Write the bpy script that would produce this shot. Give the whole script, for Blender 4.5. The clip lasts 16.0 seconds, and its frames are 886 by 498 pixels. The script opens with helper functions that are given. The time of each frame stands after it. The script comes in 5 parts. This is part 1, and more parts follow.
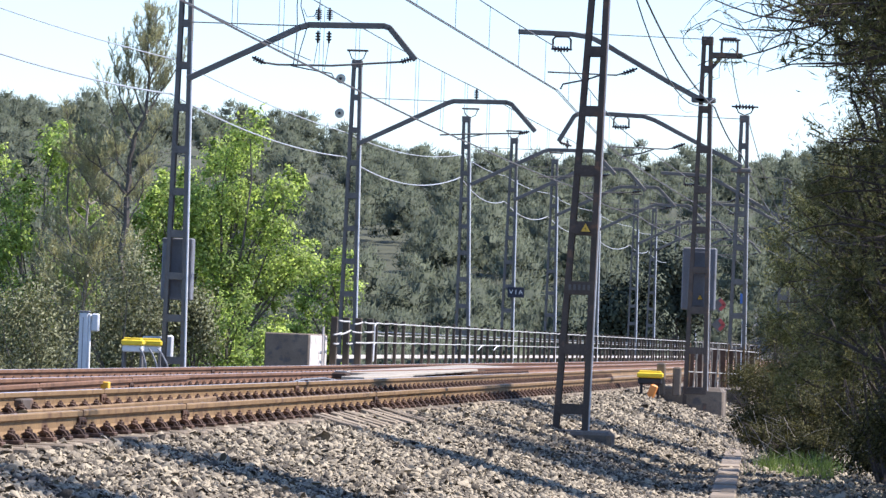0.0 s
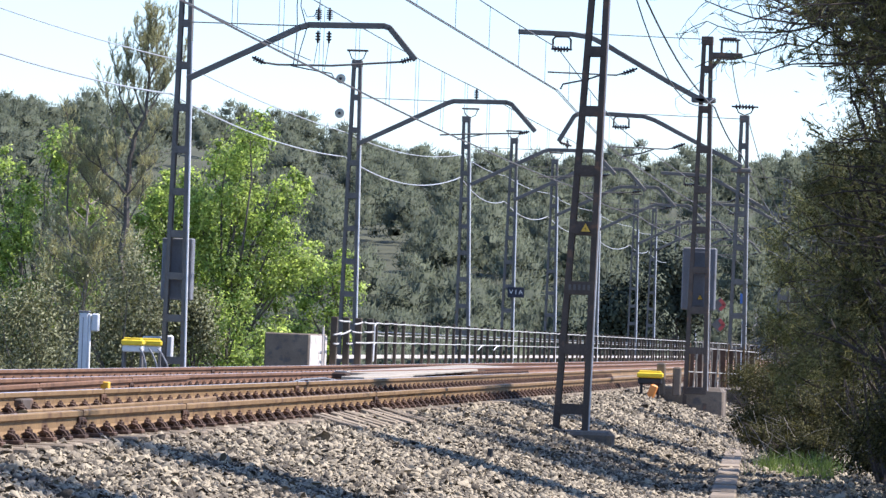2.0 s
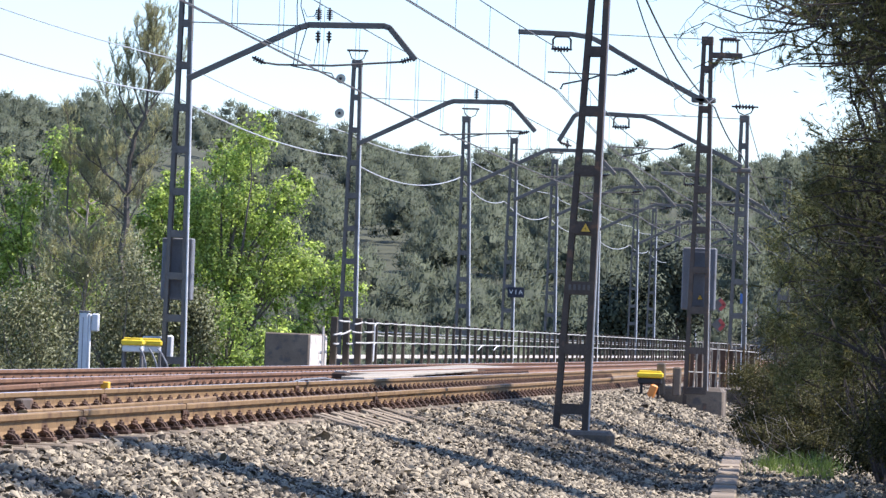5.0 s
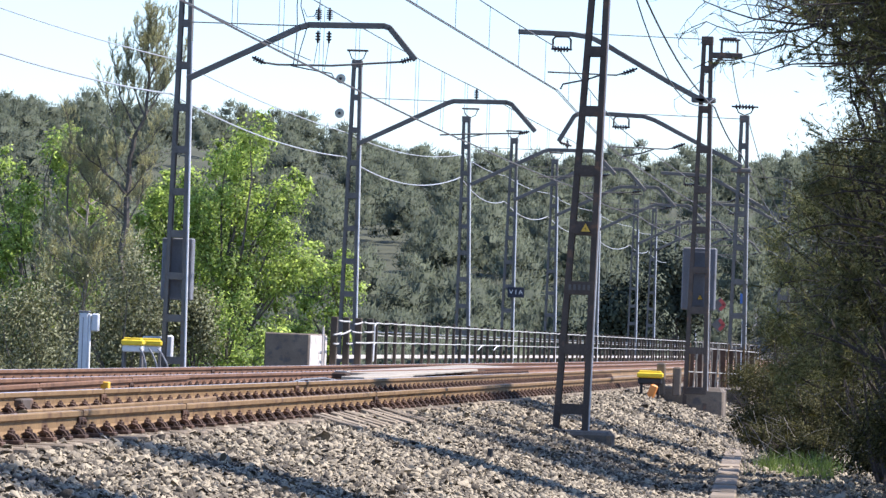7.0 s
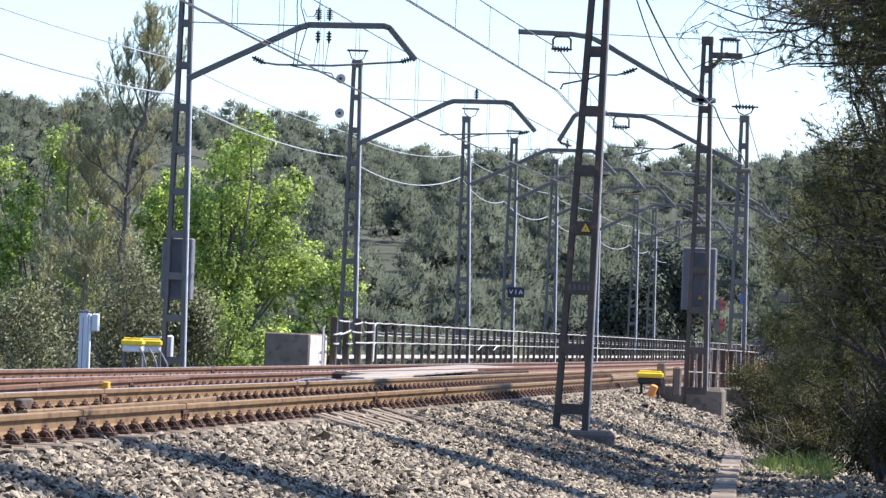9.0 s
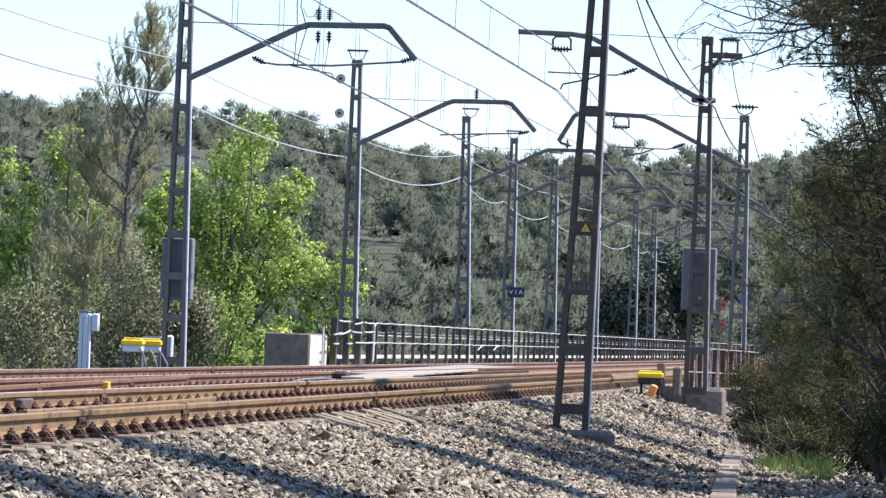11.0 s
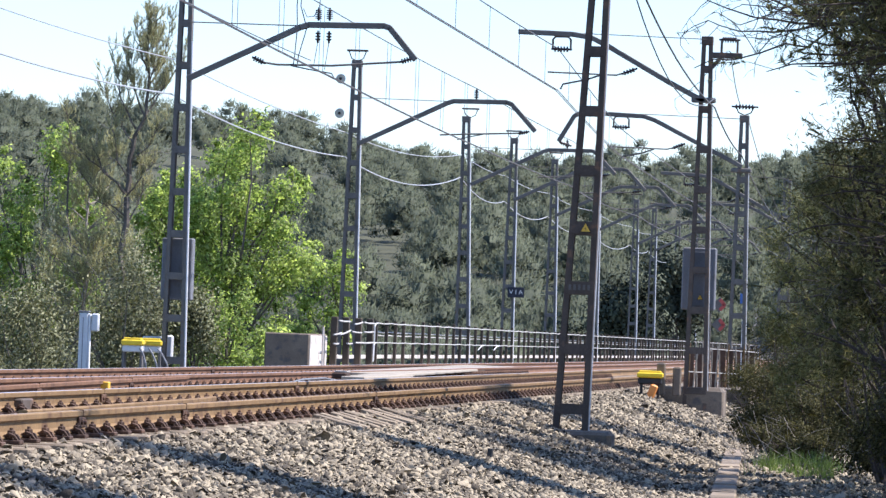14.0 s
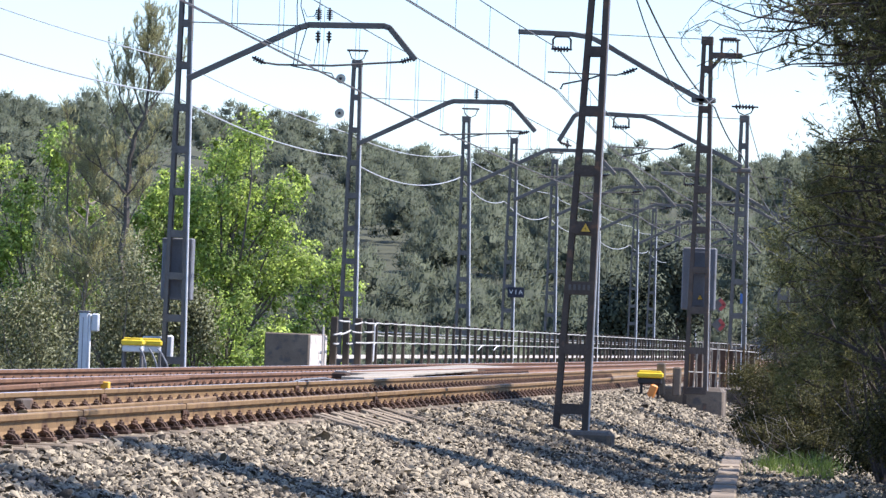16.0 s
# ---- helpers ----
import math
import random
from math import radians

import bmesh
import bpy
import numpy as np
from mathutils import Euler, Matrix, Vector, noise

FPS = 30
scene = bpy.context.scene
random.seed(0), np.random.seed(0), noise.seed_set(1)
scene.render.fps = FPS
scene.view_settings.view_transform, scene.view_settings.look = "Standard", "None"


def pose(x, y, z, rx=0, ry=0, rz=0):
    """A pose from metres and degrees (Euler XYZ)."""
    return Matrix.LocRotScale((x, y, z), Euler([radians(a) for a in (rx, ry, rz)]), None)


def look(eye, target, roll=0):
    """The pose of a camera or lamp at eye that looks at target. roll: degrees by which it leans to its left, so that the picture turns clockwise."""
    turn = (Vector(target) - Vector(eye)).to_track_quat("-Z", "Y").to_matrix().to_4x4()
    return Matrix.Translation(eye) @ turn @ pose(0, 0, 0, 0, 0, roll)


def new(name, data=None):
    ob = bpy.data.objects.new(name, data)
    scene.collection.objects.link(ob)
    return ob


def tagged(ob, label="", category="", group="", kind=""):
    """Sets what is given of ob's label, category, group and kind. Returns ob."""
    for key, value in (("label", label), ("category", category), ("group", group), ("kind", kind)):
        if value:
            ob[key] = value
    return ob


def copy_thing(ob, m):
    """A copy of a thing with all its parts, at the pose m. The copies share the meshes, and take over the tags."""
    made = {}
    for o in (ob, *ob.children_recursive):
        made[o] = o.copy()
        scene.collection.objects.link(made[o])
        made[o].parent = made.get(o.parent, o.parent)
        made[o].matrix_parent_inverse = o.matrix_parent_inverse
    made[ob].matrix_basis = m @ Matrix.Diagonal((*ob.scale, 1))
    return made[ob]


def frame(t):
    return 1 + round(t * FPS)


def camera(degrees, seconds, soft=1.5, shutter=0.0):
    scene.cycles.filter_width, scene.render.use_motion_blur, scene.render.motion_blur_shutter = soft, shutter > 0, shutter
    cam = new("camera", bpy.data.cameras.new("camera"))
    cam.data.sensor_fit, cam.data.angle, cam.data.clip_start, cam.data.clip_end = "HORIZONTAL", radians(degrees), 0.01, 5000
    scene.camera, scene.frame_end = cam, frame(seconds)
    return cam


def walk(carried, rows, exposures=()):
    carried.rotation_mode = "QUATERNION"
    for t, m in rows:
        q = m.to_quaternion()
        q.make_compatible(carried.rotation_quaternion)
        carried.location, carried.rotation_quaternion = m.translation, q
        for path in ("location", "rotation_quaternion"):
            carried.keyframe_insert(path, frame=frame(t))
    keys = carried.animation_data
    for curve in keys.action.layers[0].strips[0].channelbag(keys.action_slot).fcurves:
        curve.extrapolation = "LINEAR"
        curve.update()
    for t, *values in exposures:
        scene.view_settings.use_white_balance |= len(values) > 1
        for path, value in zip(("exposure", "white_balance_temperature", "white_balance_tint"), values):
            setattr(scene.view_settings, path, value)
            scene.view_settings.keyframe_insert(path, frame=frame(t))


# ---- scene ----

# World: y runs along the railway, x to its right, z = 0 is the top of the near rail.
EYE = Vector((0.0, 0.0, 0.63))
AHEAD = Vector((-0.10864, 0.99390, 0.01898))
cam = camera(10.79, 16.0, soft=1.42)
STAND = look(EYE, EYE + AHEAD * 100, 2.12)
walk(cam, [(0.0, STAND), (16.0, STAND)])

# ---- light ----
SUN_AZIMUTH = radians(79)      # clockwise from +y
SUN_HEIGHT = radians(54)
world = bpy.data.worlds.new("sky")
scene.world = world
world.use_nodes = True
wn = world.node_tree.nodes
sky = wn.new("ShaderNodeTexSky")
sky.sky_type = "NISHITA"
sky.sun_disc = False
sky.sun_elevation = SUN_HEIGHT
sky.sun_rotation = SUN_AZIMUTH
sky.dust_density = 0.25
sky.ozone_density = 1.3
sky.air_density = 1.0
wn["Background"].inputs["Strength"].default_value = 0.087
world.node_tree.links.new(sky.outputs[0], wn["Background"].inputs["Color"])
sun = new("sun", bpy.data.lights.new("sun", "SUN"))
sun.data.energy = 4.2
sun.data.angle = radians(0.53)
sun.data.color = (1.0, 0.85, 0.64)
TO_SUN = Vector((math.sin(SUN_AZIMUTH) * math.cos(SUN_HEIGHT), math.cos(SUN_AZIMUTH) * math.cos(SUN_HEIGHT), math.sin(SUN_HEIGHT)))
sun.matrix_world = look(TO_SUN * 100, (0, 0, 0))
scene.view_settings.exposure = 1.22
scene.view_settings.use_white_balance = True
scene.view_settings.white_balance_temperature = 5350
scene.view_settings.white_balance_tint = 17.5


# ---- materials ----
def material(name, dark, light, rough=0.7, metal=0.0, scale=4.0, fine=60.0, bump=0.2, spots=None, spot_amount=0.5, island=0.0, each=0.0, translucent=None, spec=0.5):
    """A surface with a coarse and a fine variation between two colours, optional spots of a third, and relief."""
    m = bpy.data.materials.new(name)
    m.use_nodes = True
    n, l = m.node_tree.nodes, m.node_tree.links
    b = n["Principled BSDF"]
    b.inputs["Roughness"].default_value = rough
    b.inputs["Metallic"].default_value = metal
    b.inputs["Specular IOR Level"].default_value = spec
    tc = n.new("ShaderNodeTexCoord")
    big = n.new("ShaderNodeTexNoise")
    big.inputs["Scale"].default_value = scale
    big.inputs["Detail"].default_value = 6
    small = n.new("ShaderNodeTexNoise")
    small.inputs["Scale"].default_value = fine
    small.inputs["Detail"].default_value = 3
    l.new(tc.outputs["Object"], big.inputs["Vector"])
    l.new(tc.outputs["Object"], small.inputs["Vector"])
    mixn = n.new("ShaderNodeMath")
    mixn.operation = "MULTIPLY_ADD"
    mixn.inputs[1].default_value = 0.45
    l.new(small.outputs[0], mixn.inputs[0])
    half = n.new("ShaderNodeMath")
    half.operation = "MULTIPLY"
    half.inputs[1].default_value = 0.55
    l.new(big.outputs[0], half.inputs[0])
    l.new(half.outputs[0], mixn.inputs[2])
    value = mixn.outputs[0]
    if island or each:
        src = n.new("ShaderNodeNewGeometry") if island else n.new("ShaderNodeObjectInfo")
        add = n.new("ShaderNodeMath")
        add.operation = "MULTIPLY_ADD"
        add.inputs[1].default_value = island or each
        l.new(src.outputs["Random Per Island" if island else "Random"], add.inputs[0])
        off = n.new("ShaderNodeMath")
        off.operation = "SUBTRACT"
        off.inputs[1].default_value = (island or each) / 2
        l.new(value, off.inputs[0])
        l.new(off.outputs[0], add.inputs[2])
        value = add.outputs[0]
    ramp = n.new("ShaderNodeMapRange")
    ramp.inputs["From Min"].default_value = 0.3
    ramp.inputs["From Max"].default_value = 0.7
    l.new(value, ramp.inputs["Value"])
    mix = n.new("ShaderNodeMix")
    mix.data_type = "RGBA"
    mix.inputs["A"].default_value = (*dark, 1)
    mix.inputs["B"].default_value = (*light, 1)
    l.new(ramp.outputs[0], mix.inputs["Factor"])
    col = mix.outputs["Result"]
    if spots:
        sp = n.new("ShaderNodeTexNoise")
        sp.inputs["Scale"].default_value = scale * 2.3
        sp.inputs["Detail"].default_value = 8
        l.new(tc.outputs["Object"], sp.inputs["Vector"])
        r2 = n.new("ShaderNodeMapRange")
        r2.inputs["From Min"].default_value = 0.62 - spot_amount * 0.25
        r2.inputs["From Max"].default_value = 0.78 - spot_amount * 0.25
        l.new(sp.outputs[0], r2.inputs["Value"])
        mix2 = n.new("ShaderNodeMix")
        mix2.data_type = "RGBA"
        l.new(r2.outputs[0], mix2.inputs["Factor"])
        l.new(col, mix2.inputs["A"])
        mix2.inputs["B"].default_value = (*spots, 1)
        col = mix2.outputs["Result"]
    l.new(col, b.inputs["Base Color"])
    if bump:
        bp = n.new("ShaderNodeBump")
        bp.inputs["Strength"].default_value = bump
        bp.inputs["Distance"].default_value = 0.01
        l.new(small.outputs[0], bp.inputs["Height"])
        l.new(bp.outputs[0], b.inputs["Normal"])
    if translucent:
        tr = n.new("ShaderNodeBsdfTranslucent")
        tm = n.new("ShaderNodeMix")
        tm.data_type = "RGBA"
        tm.blend_type = "MULTIPLY"
        tm.inputs["Factor"].default_value = 1.0
        l.new(col, tm.inputs["A"])
        tm.inputs["B"].default_value = (*translucent[0], 1)
        l.new(tm.outputs["Result"], tr.inputs["Color"])
        ms = n.new("ShaderNodeMixShader")
        ms.inputs[0].default_value = translucent[1]
        l.new(b.outputs[0], ms.inputs[1])
        l.new(tr.outputs[0], ms.inputs[2])
        l.new(ms.outputs[0], n["Material Output"].inputs["Surface"])
    return m


GALV = material("weathered_galvanised_steel", (0.085, 0.08, 0.073), (0.17, 0.16, 0.147), 0.65, 0.1, 3, 40, 0.1, spots=(0.16, 0.10, 0.07), spot_amount=0.1)
GALV_BRIGHT = material("bright_galvanised_steel", (0.62, 0.62, 0.62), (0.80, 0.80, 0.80), 0.45, 0.0, 3, 40, 0.08)
RUSTY_STEEL = material("brown_rusty_painted_steel", (0.055, 0.043, 0.035), (0.125, 0.098, 0.078), 0.75, 0.1, 3, 50, 0.2, spots=(0.19, 0.11, 0.065), spot_amount=0.18)
RAIL_RUST = material("rail_rust", (0.125, 0.072, 0.027), (0.275, 0.178, 0.078), 0.85, 0.0, 2.2, 60, 0.3, spots=(0.10, 0.052, 0.025), spot_amount=0.35)
RAIL_RED = material("reddish_rail_rust", (0.11, 0.054, 0.028), (0.24, 0.13, 0.07), 0.85, 0.0, 2.2, 60, 0.3, spots=(0.08, 0.04, 0.025), spot_amount=0.35)
# Pale half-diffuse base carries the sky glint that polished steel would reflect.
RAIL_TOP = material("rail_top_with_sky_glint", (0.56, 0.58, 0.63), (0.72, 0.74, 0.79), 0.42, 0.5, 2, 80, 0.1)
RAIL_TAN = material("dull_tan_rail_head", (0.20, 0.130, 0.064), (0.36, 0.26, 0.14), 0.55, 0.1, 1.5, 60, 0.1, spots=(0.40, 0.39, 0.38), spot_amount=0.25)
RUST_DARK = material("dark_rust_fastening", (0.048, 0.027, 0.018), (0.125, 0.070, 0.043), 0.8, 0.1, 9, 90, 0.3, each=0.3)
SLEEPER = material("weathered_sleeper_timber", (0.14, 0.108, 0.072), (0.31, 0.25, 0.175), 0.9, 0, 5, 70, 0.4, each=0.3)
TROUGH = material("brown_cast_trough_cover", (0.15, 0.118, 0.08), (0.33, 0.265, 0.19), 0.9, 0, 5, 60, 0.4, each=0.4)
SLEEPER_PALE = material("bleached_plank_timber", (0.25, 0.215, 0.17), (0.43, 0.385, 0.31), 0.9, 0, 5, 70, 0.3)
CONCRETE = material("stained_concrete", (0.27, 0.25, 0.22), (0.47, 0.44, 0.40), 0.9, 0, 2.5, 45, 0.4, spots=(0.16, 0.15, 0.14), spot_amount=0.25)
CONCRETE_DARK = material("old_dark_concrete", (0.11, 0.086, 0.064), (0.235, 0.19, 0.14), 0.92, 0, 2.5, 45, 0.5, spots=(0.09, 0.085, 0.08), spot_amount=0.35)
CONCRETE_PALE = material("pale_concrete", (0.46, 0.42, 0.38), (0.66, 0.62, 0.57), 0.9, 0, 2.2, 45, 0.3, spots=(0.30, 0.26, 0.22), spot_amount=0.25)
STONE = material("grey_granite_ballast", (0.065, 0.053, 0.037), (0.365, 0.310, 0.215), 0.88, 0, 3, 60, 0.5, island=0.6)


def stone_bed():
    """Ballast bed between the loose stones: small cells of grey stone with dark joints."""
    m = material("ballast_bed", (0.07, 0.062, 0.05), (0.24, 0.21, 0.165), 0.92, 0, 2, 40, 0)
    n, l = m.node_tree.nodes, m.node_tree.links
    tc = n.new("ShaderNodeTexCoord")
    cells = n.new("ShaderNodeTexVoronoi")
    cells.inputs["Scale"].default_value = 26
    l.new(tc.outputs["Object"], cells.inputs["Vector"])
    shade = n.new("ShaderNodeMix")
    shade.data_type, shade.blend_type = "RGBA", "MULTIPLY"
    shade.inputs["Factor"].default_value = 0.8
    b = n["Principled BSDF"]
    l.new(b.inputs["Base Color"].links[0].from_socket, shade.inputs["A"])
    l.new(cells.outputs["Color"], shade.inputs["B"])
    grey = n.new("ShaderNodeHueSaturation")
    grey.inputs["Saturation"].default_value = 0.15
    grey.inputs["Value"].default_value = 1.5
    l.new(shade.outputs["Result"], grey.inputs["Color"])
    l.new(grey.outputs[0], b.inputs["Base Color"])
    bp = n.new("ShaderNodeBump")
    bp.invert = True
    bp.inputs["Strength"].default_value = 1.0
    bp.inputs["Distance"].default_value = 0.03
    l.new(cells.outputs["Distance"], bp.inputs["Height"])
    l.new(bp.outputs[0], b.inputs["Normal"])
    return m


EARTH = stone_bed()
SOIL = material("earth_with_low_scrub", (0.035, 0.04, 0.022), (0.085, 0.088, 0.05), 0.95, 0, 0.2, 6, 0.6)
YELLOW = material("yellow_plastic_hood", (0.72, 0.50, 0.01), (0.82, 0.60, 0.02), 0.45, 0, 6, 50, 0.05)
ORANGE = material("orange_plastic", (0.72, 0.24, 0.04), (0.85, 0.33, 0.07), 0.5, 0, 6, 50, 0.05)
GREY_BOX = material("grey_painted_sheet_steel", (0.13, 0.135, 0.15), (0.20, 0.205, 0.225), 0.65, 0.0, 2, 40, 0.08, spots=(0.10, 0.09, 0.08), spot_amount=0.12)
GREY_LIGHT = material("pale_grey_plastic", (0.55, 0.56, 0.58), (0.68, 0.69, 0.71), 0.5, 0, 4, 40, 0.05)
BLACK = material("black_rubber_and_iron", (0.012, 0.012, 0.013), (0.03, 0.03, 0.032), 0.6, 0, 6, 60, 0.1)
CERAMIC = material("dark_brown_glazed_insulator", (0.02, 0.014, 0.014), (0.05, 0.035, 0.03), 0.25, 0, 10, 80, 0.05)
GLASS_DISC = material("pale_toughened_insulator", (0.44, 0.42, 0.35), (0.62, 0.59, 0.50), 0.3, 0, 10, 80, 0.02)
COPPER = material("oxidised_copper_wire", (0.09, 0.085, 0.085), (0.17, 0.165, 0.165), 0.6, 0.4, 5, 40, 0.05)
CABLE = material("bare_aluminium_cable", (0.42, 0.43, 0.45), (0.58, 0.59, 0.61), 0.5, 0.4, 5, 40, 0.05)
SIGN_BLUE = material("dark_blue_enamel", (0.007, 0.009, 0.022), (0.012, 0.015, 0.035), 0.4, 0, 6, 50, 0.03)
WHITE_PAINT = material("white_paint", (0.68, 0.68, 0.68), (0.8, 0.8, 0.79), 0.5, 0, 6, 50, 0.03)
RED_PAINT = material("red_paint", (0.34, 0.05, 0.045), (0.46, 0.09, 0.07), 0.5, 0, 6, 50, 0.03)
SIGN_YELLOW = material("yellow_sign_paint", (0.70, 0.42, 0.03), (0.80, 0.52, 0.06), 0.5, 0, 6, 50, 0.03)
BARK = material("grey_brown_bark", (0.065, 0.055, 0.045), (0.19, 0.165, 0.138), 0.95, 0, 5, 40, 0.8)
BARK_PALE = material("pale_grey_bark", (0.16, 0.14, 0.12), (0.36, 0.325, 0.28), 0.95, 0, 5, 40, 0.8)
BARK_DARK = material("dark_pine_bark", (0.035, 0.028, 0.024), (0.10, 0.08, 0.07), 0.95, 0, 5, 40, 0.8)
LEAF = material("fresh_green_leaves", (0.178, 0.235, 0.066), (0.39, 0.465, 0.172), 0.55, 0, 0.9, 4, 0, island=0.8, translucent=((1.62, 1.7, 1.02), 0.6), spec=0.3)
NEEDLE = material("grey_green_pine_needles", (0.215, 0.222, 0.135), (0.48, 0.465, 0.29), 0.7, 0, 0.5, 3, 0, island=0.5, translucent=((1.5, 1.46, 1.15), 0.5), spec=0.15)
# Base colour lifted to stand in for the veil of haze over these pines.
NEEDLE_DARK = material("dark_pine_needles", (0.055, 0.058, 0.028), (0.215, 0.21, 0.105), 0.75, 0, 0.6, 3, 0, island=0.6, translucent=((1.4, 1.38, 0.95), 0.4), spec=0.12)
# Darker than the pines: shade under the trees put into the leaf colour.
NEEDLE_MID = material("shaded_olive_undergrowth", (0.030, 0.030, 0.013), (0.115, 0.110, 0.048), 0.75, 0, 0.6, 3, 0, island=0.5, translucent=((1.3, 1.3, 0.8), 0.25), spec=0.12)
NEEDLE_OLIVE = material("olive_pine_needles", (0.075, 0.083, 0.036), (0.285, 0.285, 0.14), 0.7, 0, 0.7, 3, 0, island=0.7, translucent=((1.45, 1.45, 0.9), 0.4), spec=0.15)
SHRUB = material("olive_green_shrub_leaves", (0.085, 0.095, 0.048), (0.27, 0.28, 0.16), 0.6, 0, 0.8, 4, 0, island=0.6, translucent=((1.3, 1.3, 0.9), 0.25), spec=0.25)
FENCE_PIPE = material("dull_galvanised_pipe", (0.36, 0.35, 0.33), (0.54, 0.53, 0.50), 0.6, 0.0, 3, 40, 0.1)
FENCE_POST = material("dark_weathered_post", (0.032, 0.025, 0.018), (0.085, 0.066, 0.047), 0.85, 0.0, 3, 40, 0.2, each=0.3)
# Paler and bluer than pine needles: distance haze put into the base colour.
FOREST = material("hazy_pine_foliage", (0.112, 0.130, 0.105), (0.232, 0.262, 0.188), 0.85, 0, 0.16, 2.4, 0.0, island=0.1, translucent=((1.1, 1.12, 1.0), 0.5), spec=0.08)
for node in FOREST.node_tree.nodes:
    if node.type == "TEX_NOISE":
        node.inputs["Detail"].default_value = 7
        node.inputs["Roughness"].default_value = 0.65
OAK = material("dark_evergreen_oak_leaves", (0.05, 0.06, 0.045), (0.10, 0.115, 0.075), 0.75, 0, 0.5, 3, 0, island=0.5, spec=0.1)
GRASS = material("fresh_grass", (0.08, 0.12, 0.02), (0.17, 0.23, 0.05), 0.6, 0, 2, 10, 0, island=0.5, translucent=((1.3, 1.3, 0.8), 0.35))
DRY_TWIG = material("dry_pale_twigs", (0.20, 0.17, 0.13), (0.40, 0.36, 0.29), 0.9, 0, 4, 40, 0.3)


# ---- mesh tools ----
class Shape:
    """Collects vertices and faces of one mesh, face by face with a material slot."""

    def __init__(self):
        self.v, self.f, self.m = [], [], []

    def add(self, verts, faces, slot=0):
        o = len(self.v)
        self.v += [tuple(p) for p in verts]
        self.f += [tuple(i + o for i in f) for f in faces]
        self.m += [slot] * len(faces)
        return self

    def box(self, c, s, turn=None, bevel=0.0, slot=0):
        """A box with its upright and level edges cut by bevel."""
        hx, hy, hz = s[0] / 2, s[1] / 2, s[2] / 2
        b = min(bevel, hx * 0.45, hy * 0.45, hz * 0.45)
        if b <= 0:
            pts = [Vector((x, y, z)) for z in (-hz, hz) for x, y in ((-hx, -hy), (hx, -hy), (hx, hy), (-hx, hy))]
            rings = 2
            k = 4
        else:
            def ring(z, i):
                X, Y = hx - i, hy - i
                return [Vector(p) for p in ((-X + b, -Y, z), (X - b, -Y, z), (X, -Y + b, z), (X, Y - b, z), (X - b, Y, z), (-X + b, Y, z), (-X, Y - b, z), (-X, -Y + b, z))]
            pts = ring(-hz, b) + ring(-hz + b, 0) + ring(hz - b, 0) + ring(hz, b)
            rings, k = 4, 8
        m = Matrix.Translation(c) @ (turn.to_4x4() if turn else Matrix())
        faces = [tuple(range(k))[::-1], tuple(range((rings - 1) * k, rings * k))]
        for r in range(rings - 1):
            for i in range(k):
                j = (i + 1) % k
                faces.append((r * k + i, r * k + j, (r + 1) * k + j, (r + 1) * k + i))
        return self.add([m @ p for p in pts], faces, slot)

    def beam(self, a, b, w, h, slot=0, bevel=0.0):
        """A box from a to b, w wide and h high."""
        a, b = Vector(a), Vector(b)
        q = (b - a).to_track_quat("Y", "Z").to_matrix()
        return self.box((a + b) / 2, (w, (b - a).length, h), q, bevel, slot)

    def tube(self, pts, r, sides=6, slot=0, caps=True):
        pts = [Vector(p) for p in pts]
        rs = r if isinstance(r, (list, tuple)) else [r] * len(pts)
        verts, faces = [], []
        side = None
        for i, p in enumerate(pts):
            d = (pts[min(i + 1, len(pts) - 1)] - pts[max(i - 1, 0)])
            d = d.normalized() if d.length > 1e-9 else Vector((0, 0, 1))
            if side is None:
                side = d.orthogonal().normalized()
            side = (side - d * side.dot(d))
            side = side.normalized() if side.length > 1e-6 else d.orthogonal().normalized()
            up = d.cross(side)
            for k in range(sides):
                a = 2 * math.pi * k / sides
                verts.append(p + (side * math.cos(a) + up * math.sin(a)) * rs[i])
        for i in range(len(pts) - 1):
            for k in range(sides):
                j = (k + 1) % sides
                faces.append((i * sides + k, i * sides + j, (i + 1) * sides + j, (i + 1) * sides + k))
        if caps:
            faces.append(tuple(range(sides))[::-1])
            faces.append(tuple(range((len(pts) - 1) * sides, len(pts) * sides)))
        return self.add(verts, faces, slot)

    def lathe(self, base, axis, profile, sides=10, slot=0):
        """Turns a profile of (distance along axis, radius) round the axis."""
        base, axis = Vector(base), Vector(axis).normalized()
        return self.tube_rings([(base + axis * h, r) for h, r in profile], axis, sides, slot)

    def tube_rings(self, rings, axis, sides, slot):
        u = axis.orthogonal().normalized()
        w = axis.cross(u)
        verts, faces = [], []
        for p, r in rings:
            for k in range(sides):
                a = 2 * math.pi * k / sides
                verts.append(p + (u * math.cos(a) + w * math.sin(a)) * max(r, 0.0005))
        for i in range(len(rings) - 1):
            for k in range(sides):
                j = (k + 1) % sides
                faces.append((i * sides + k, i * sides + j, (i + 1) * sides + j, (i + 1) * sides + k))
        faces.append(tuple(range(sides))[::-1])
        faces.append(tuple(range((len(rings) - 1) * sides, len(rings) * sides)))
        return self.add(verts, faces, slot)

    def prism(self, profile, path, slot=0, slots=None):
        """Sweeps a closed (side, up) profile along a path of points that runs mostly level."""
        path = [Vector(p) for p in path]
        k = len(profile)
        verts, faces, ms = [], [], []
        for i, p in enumerate(path):
            d = (path[min(i + 1, len(path) - 1)] - path[max(i - 1, 0)])
            d.z = 0
            d.normalize()
            right = Vector((d.y, -d.x, 0))
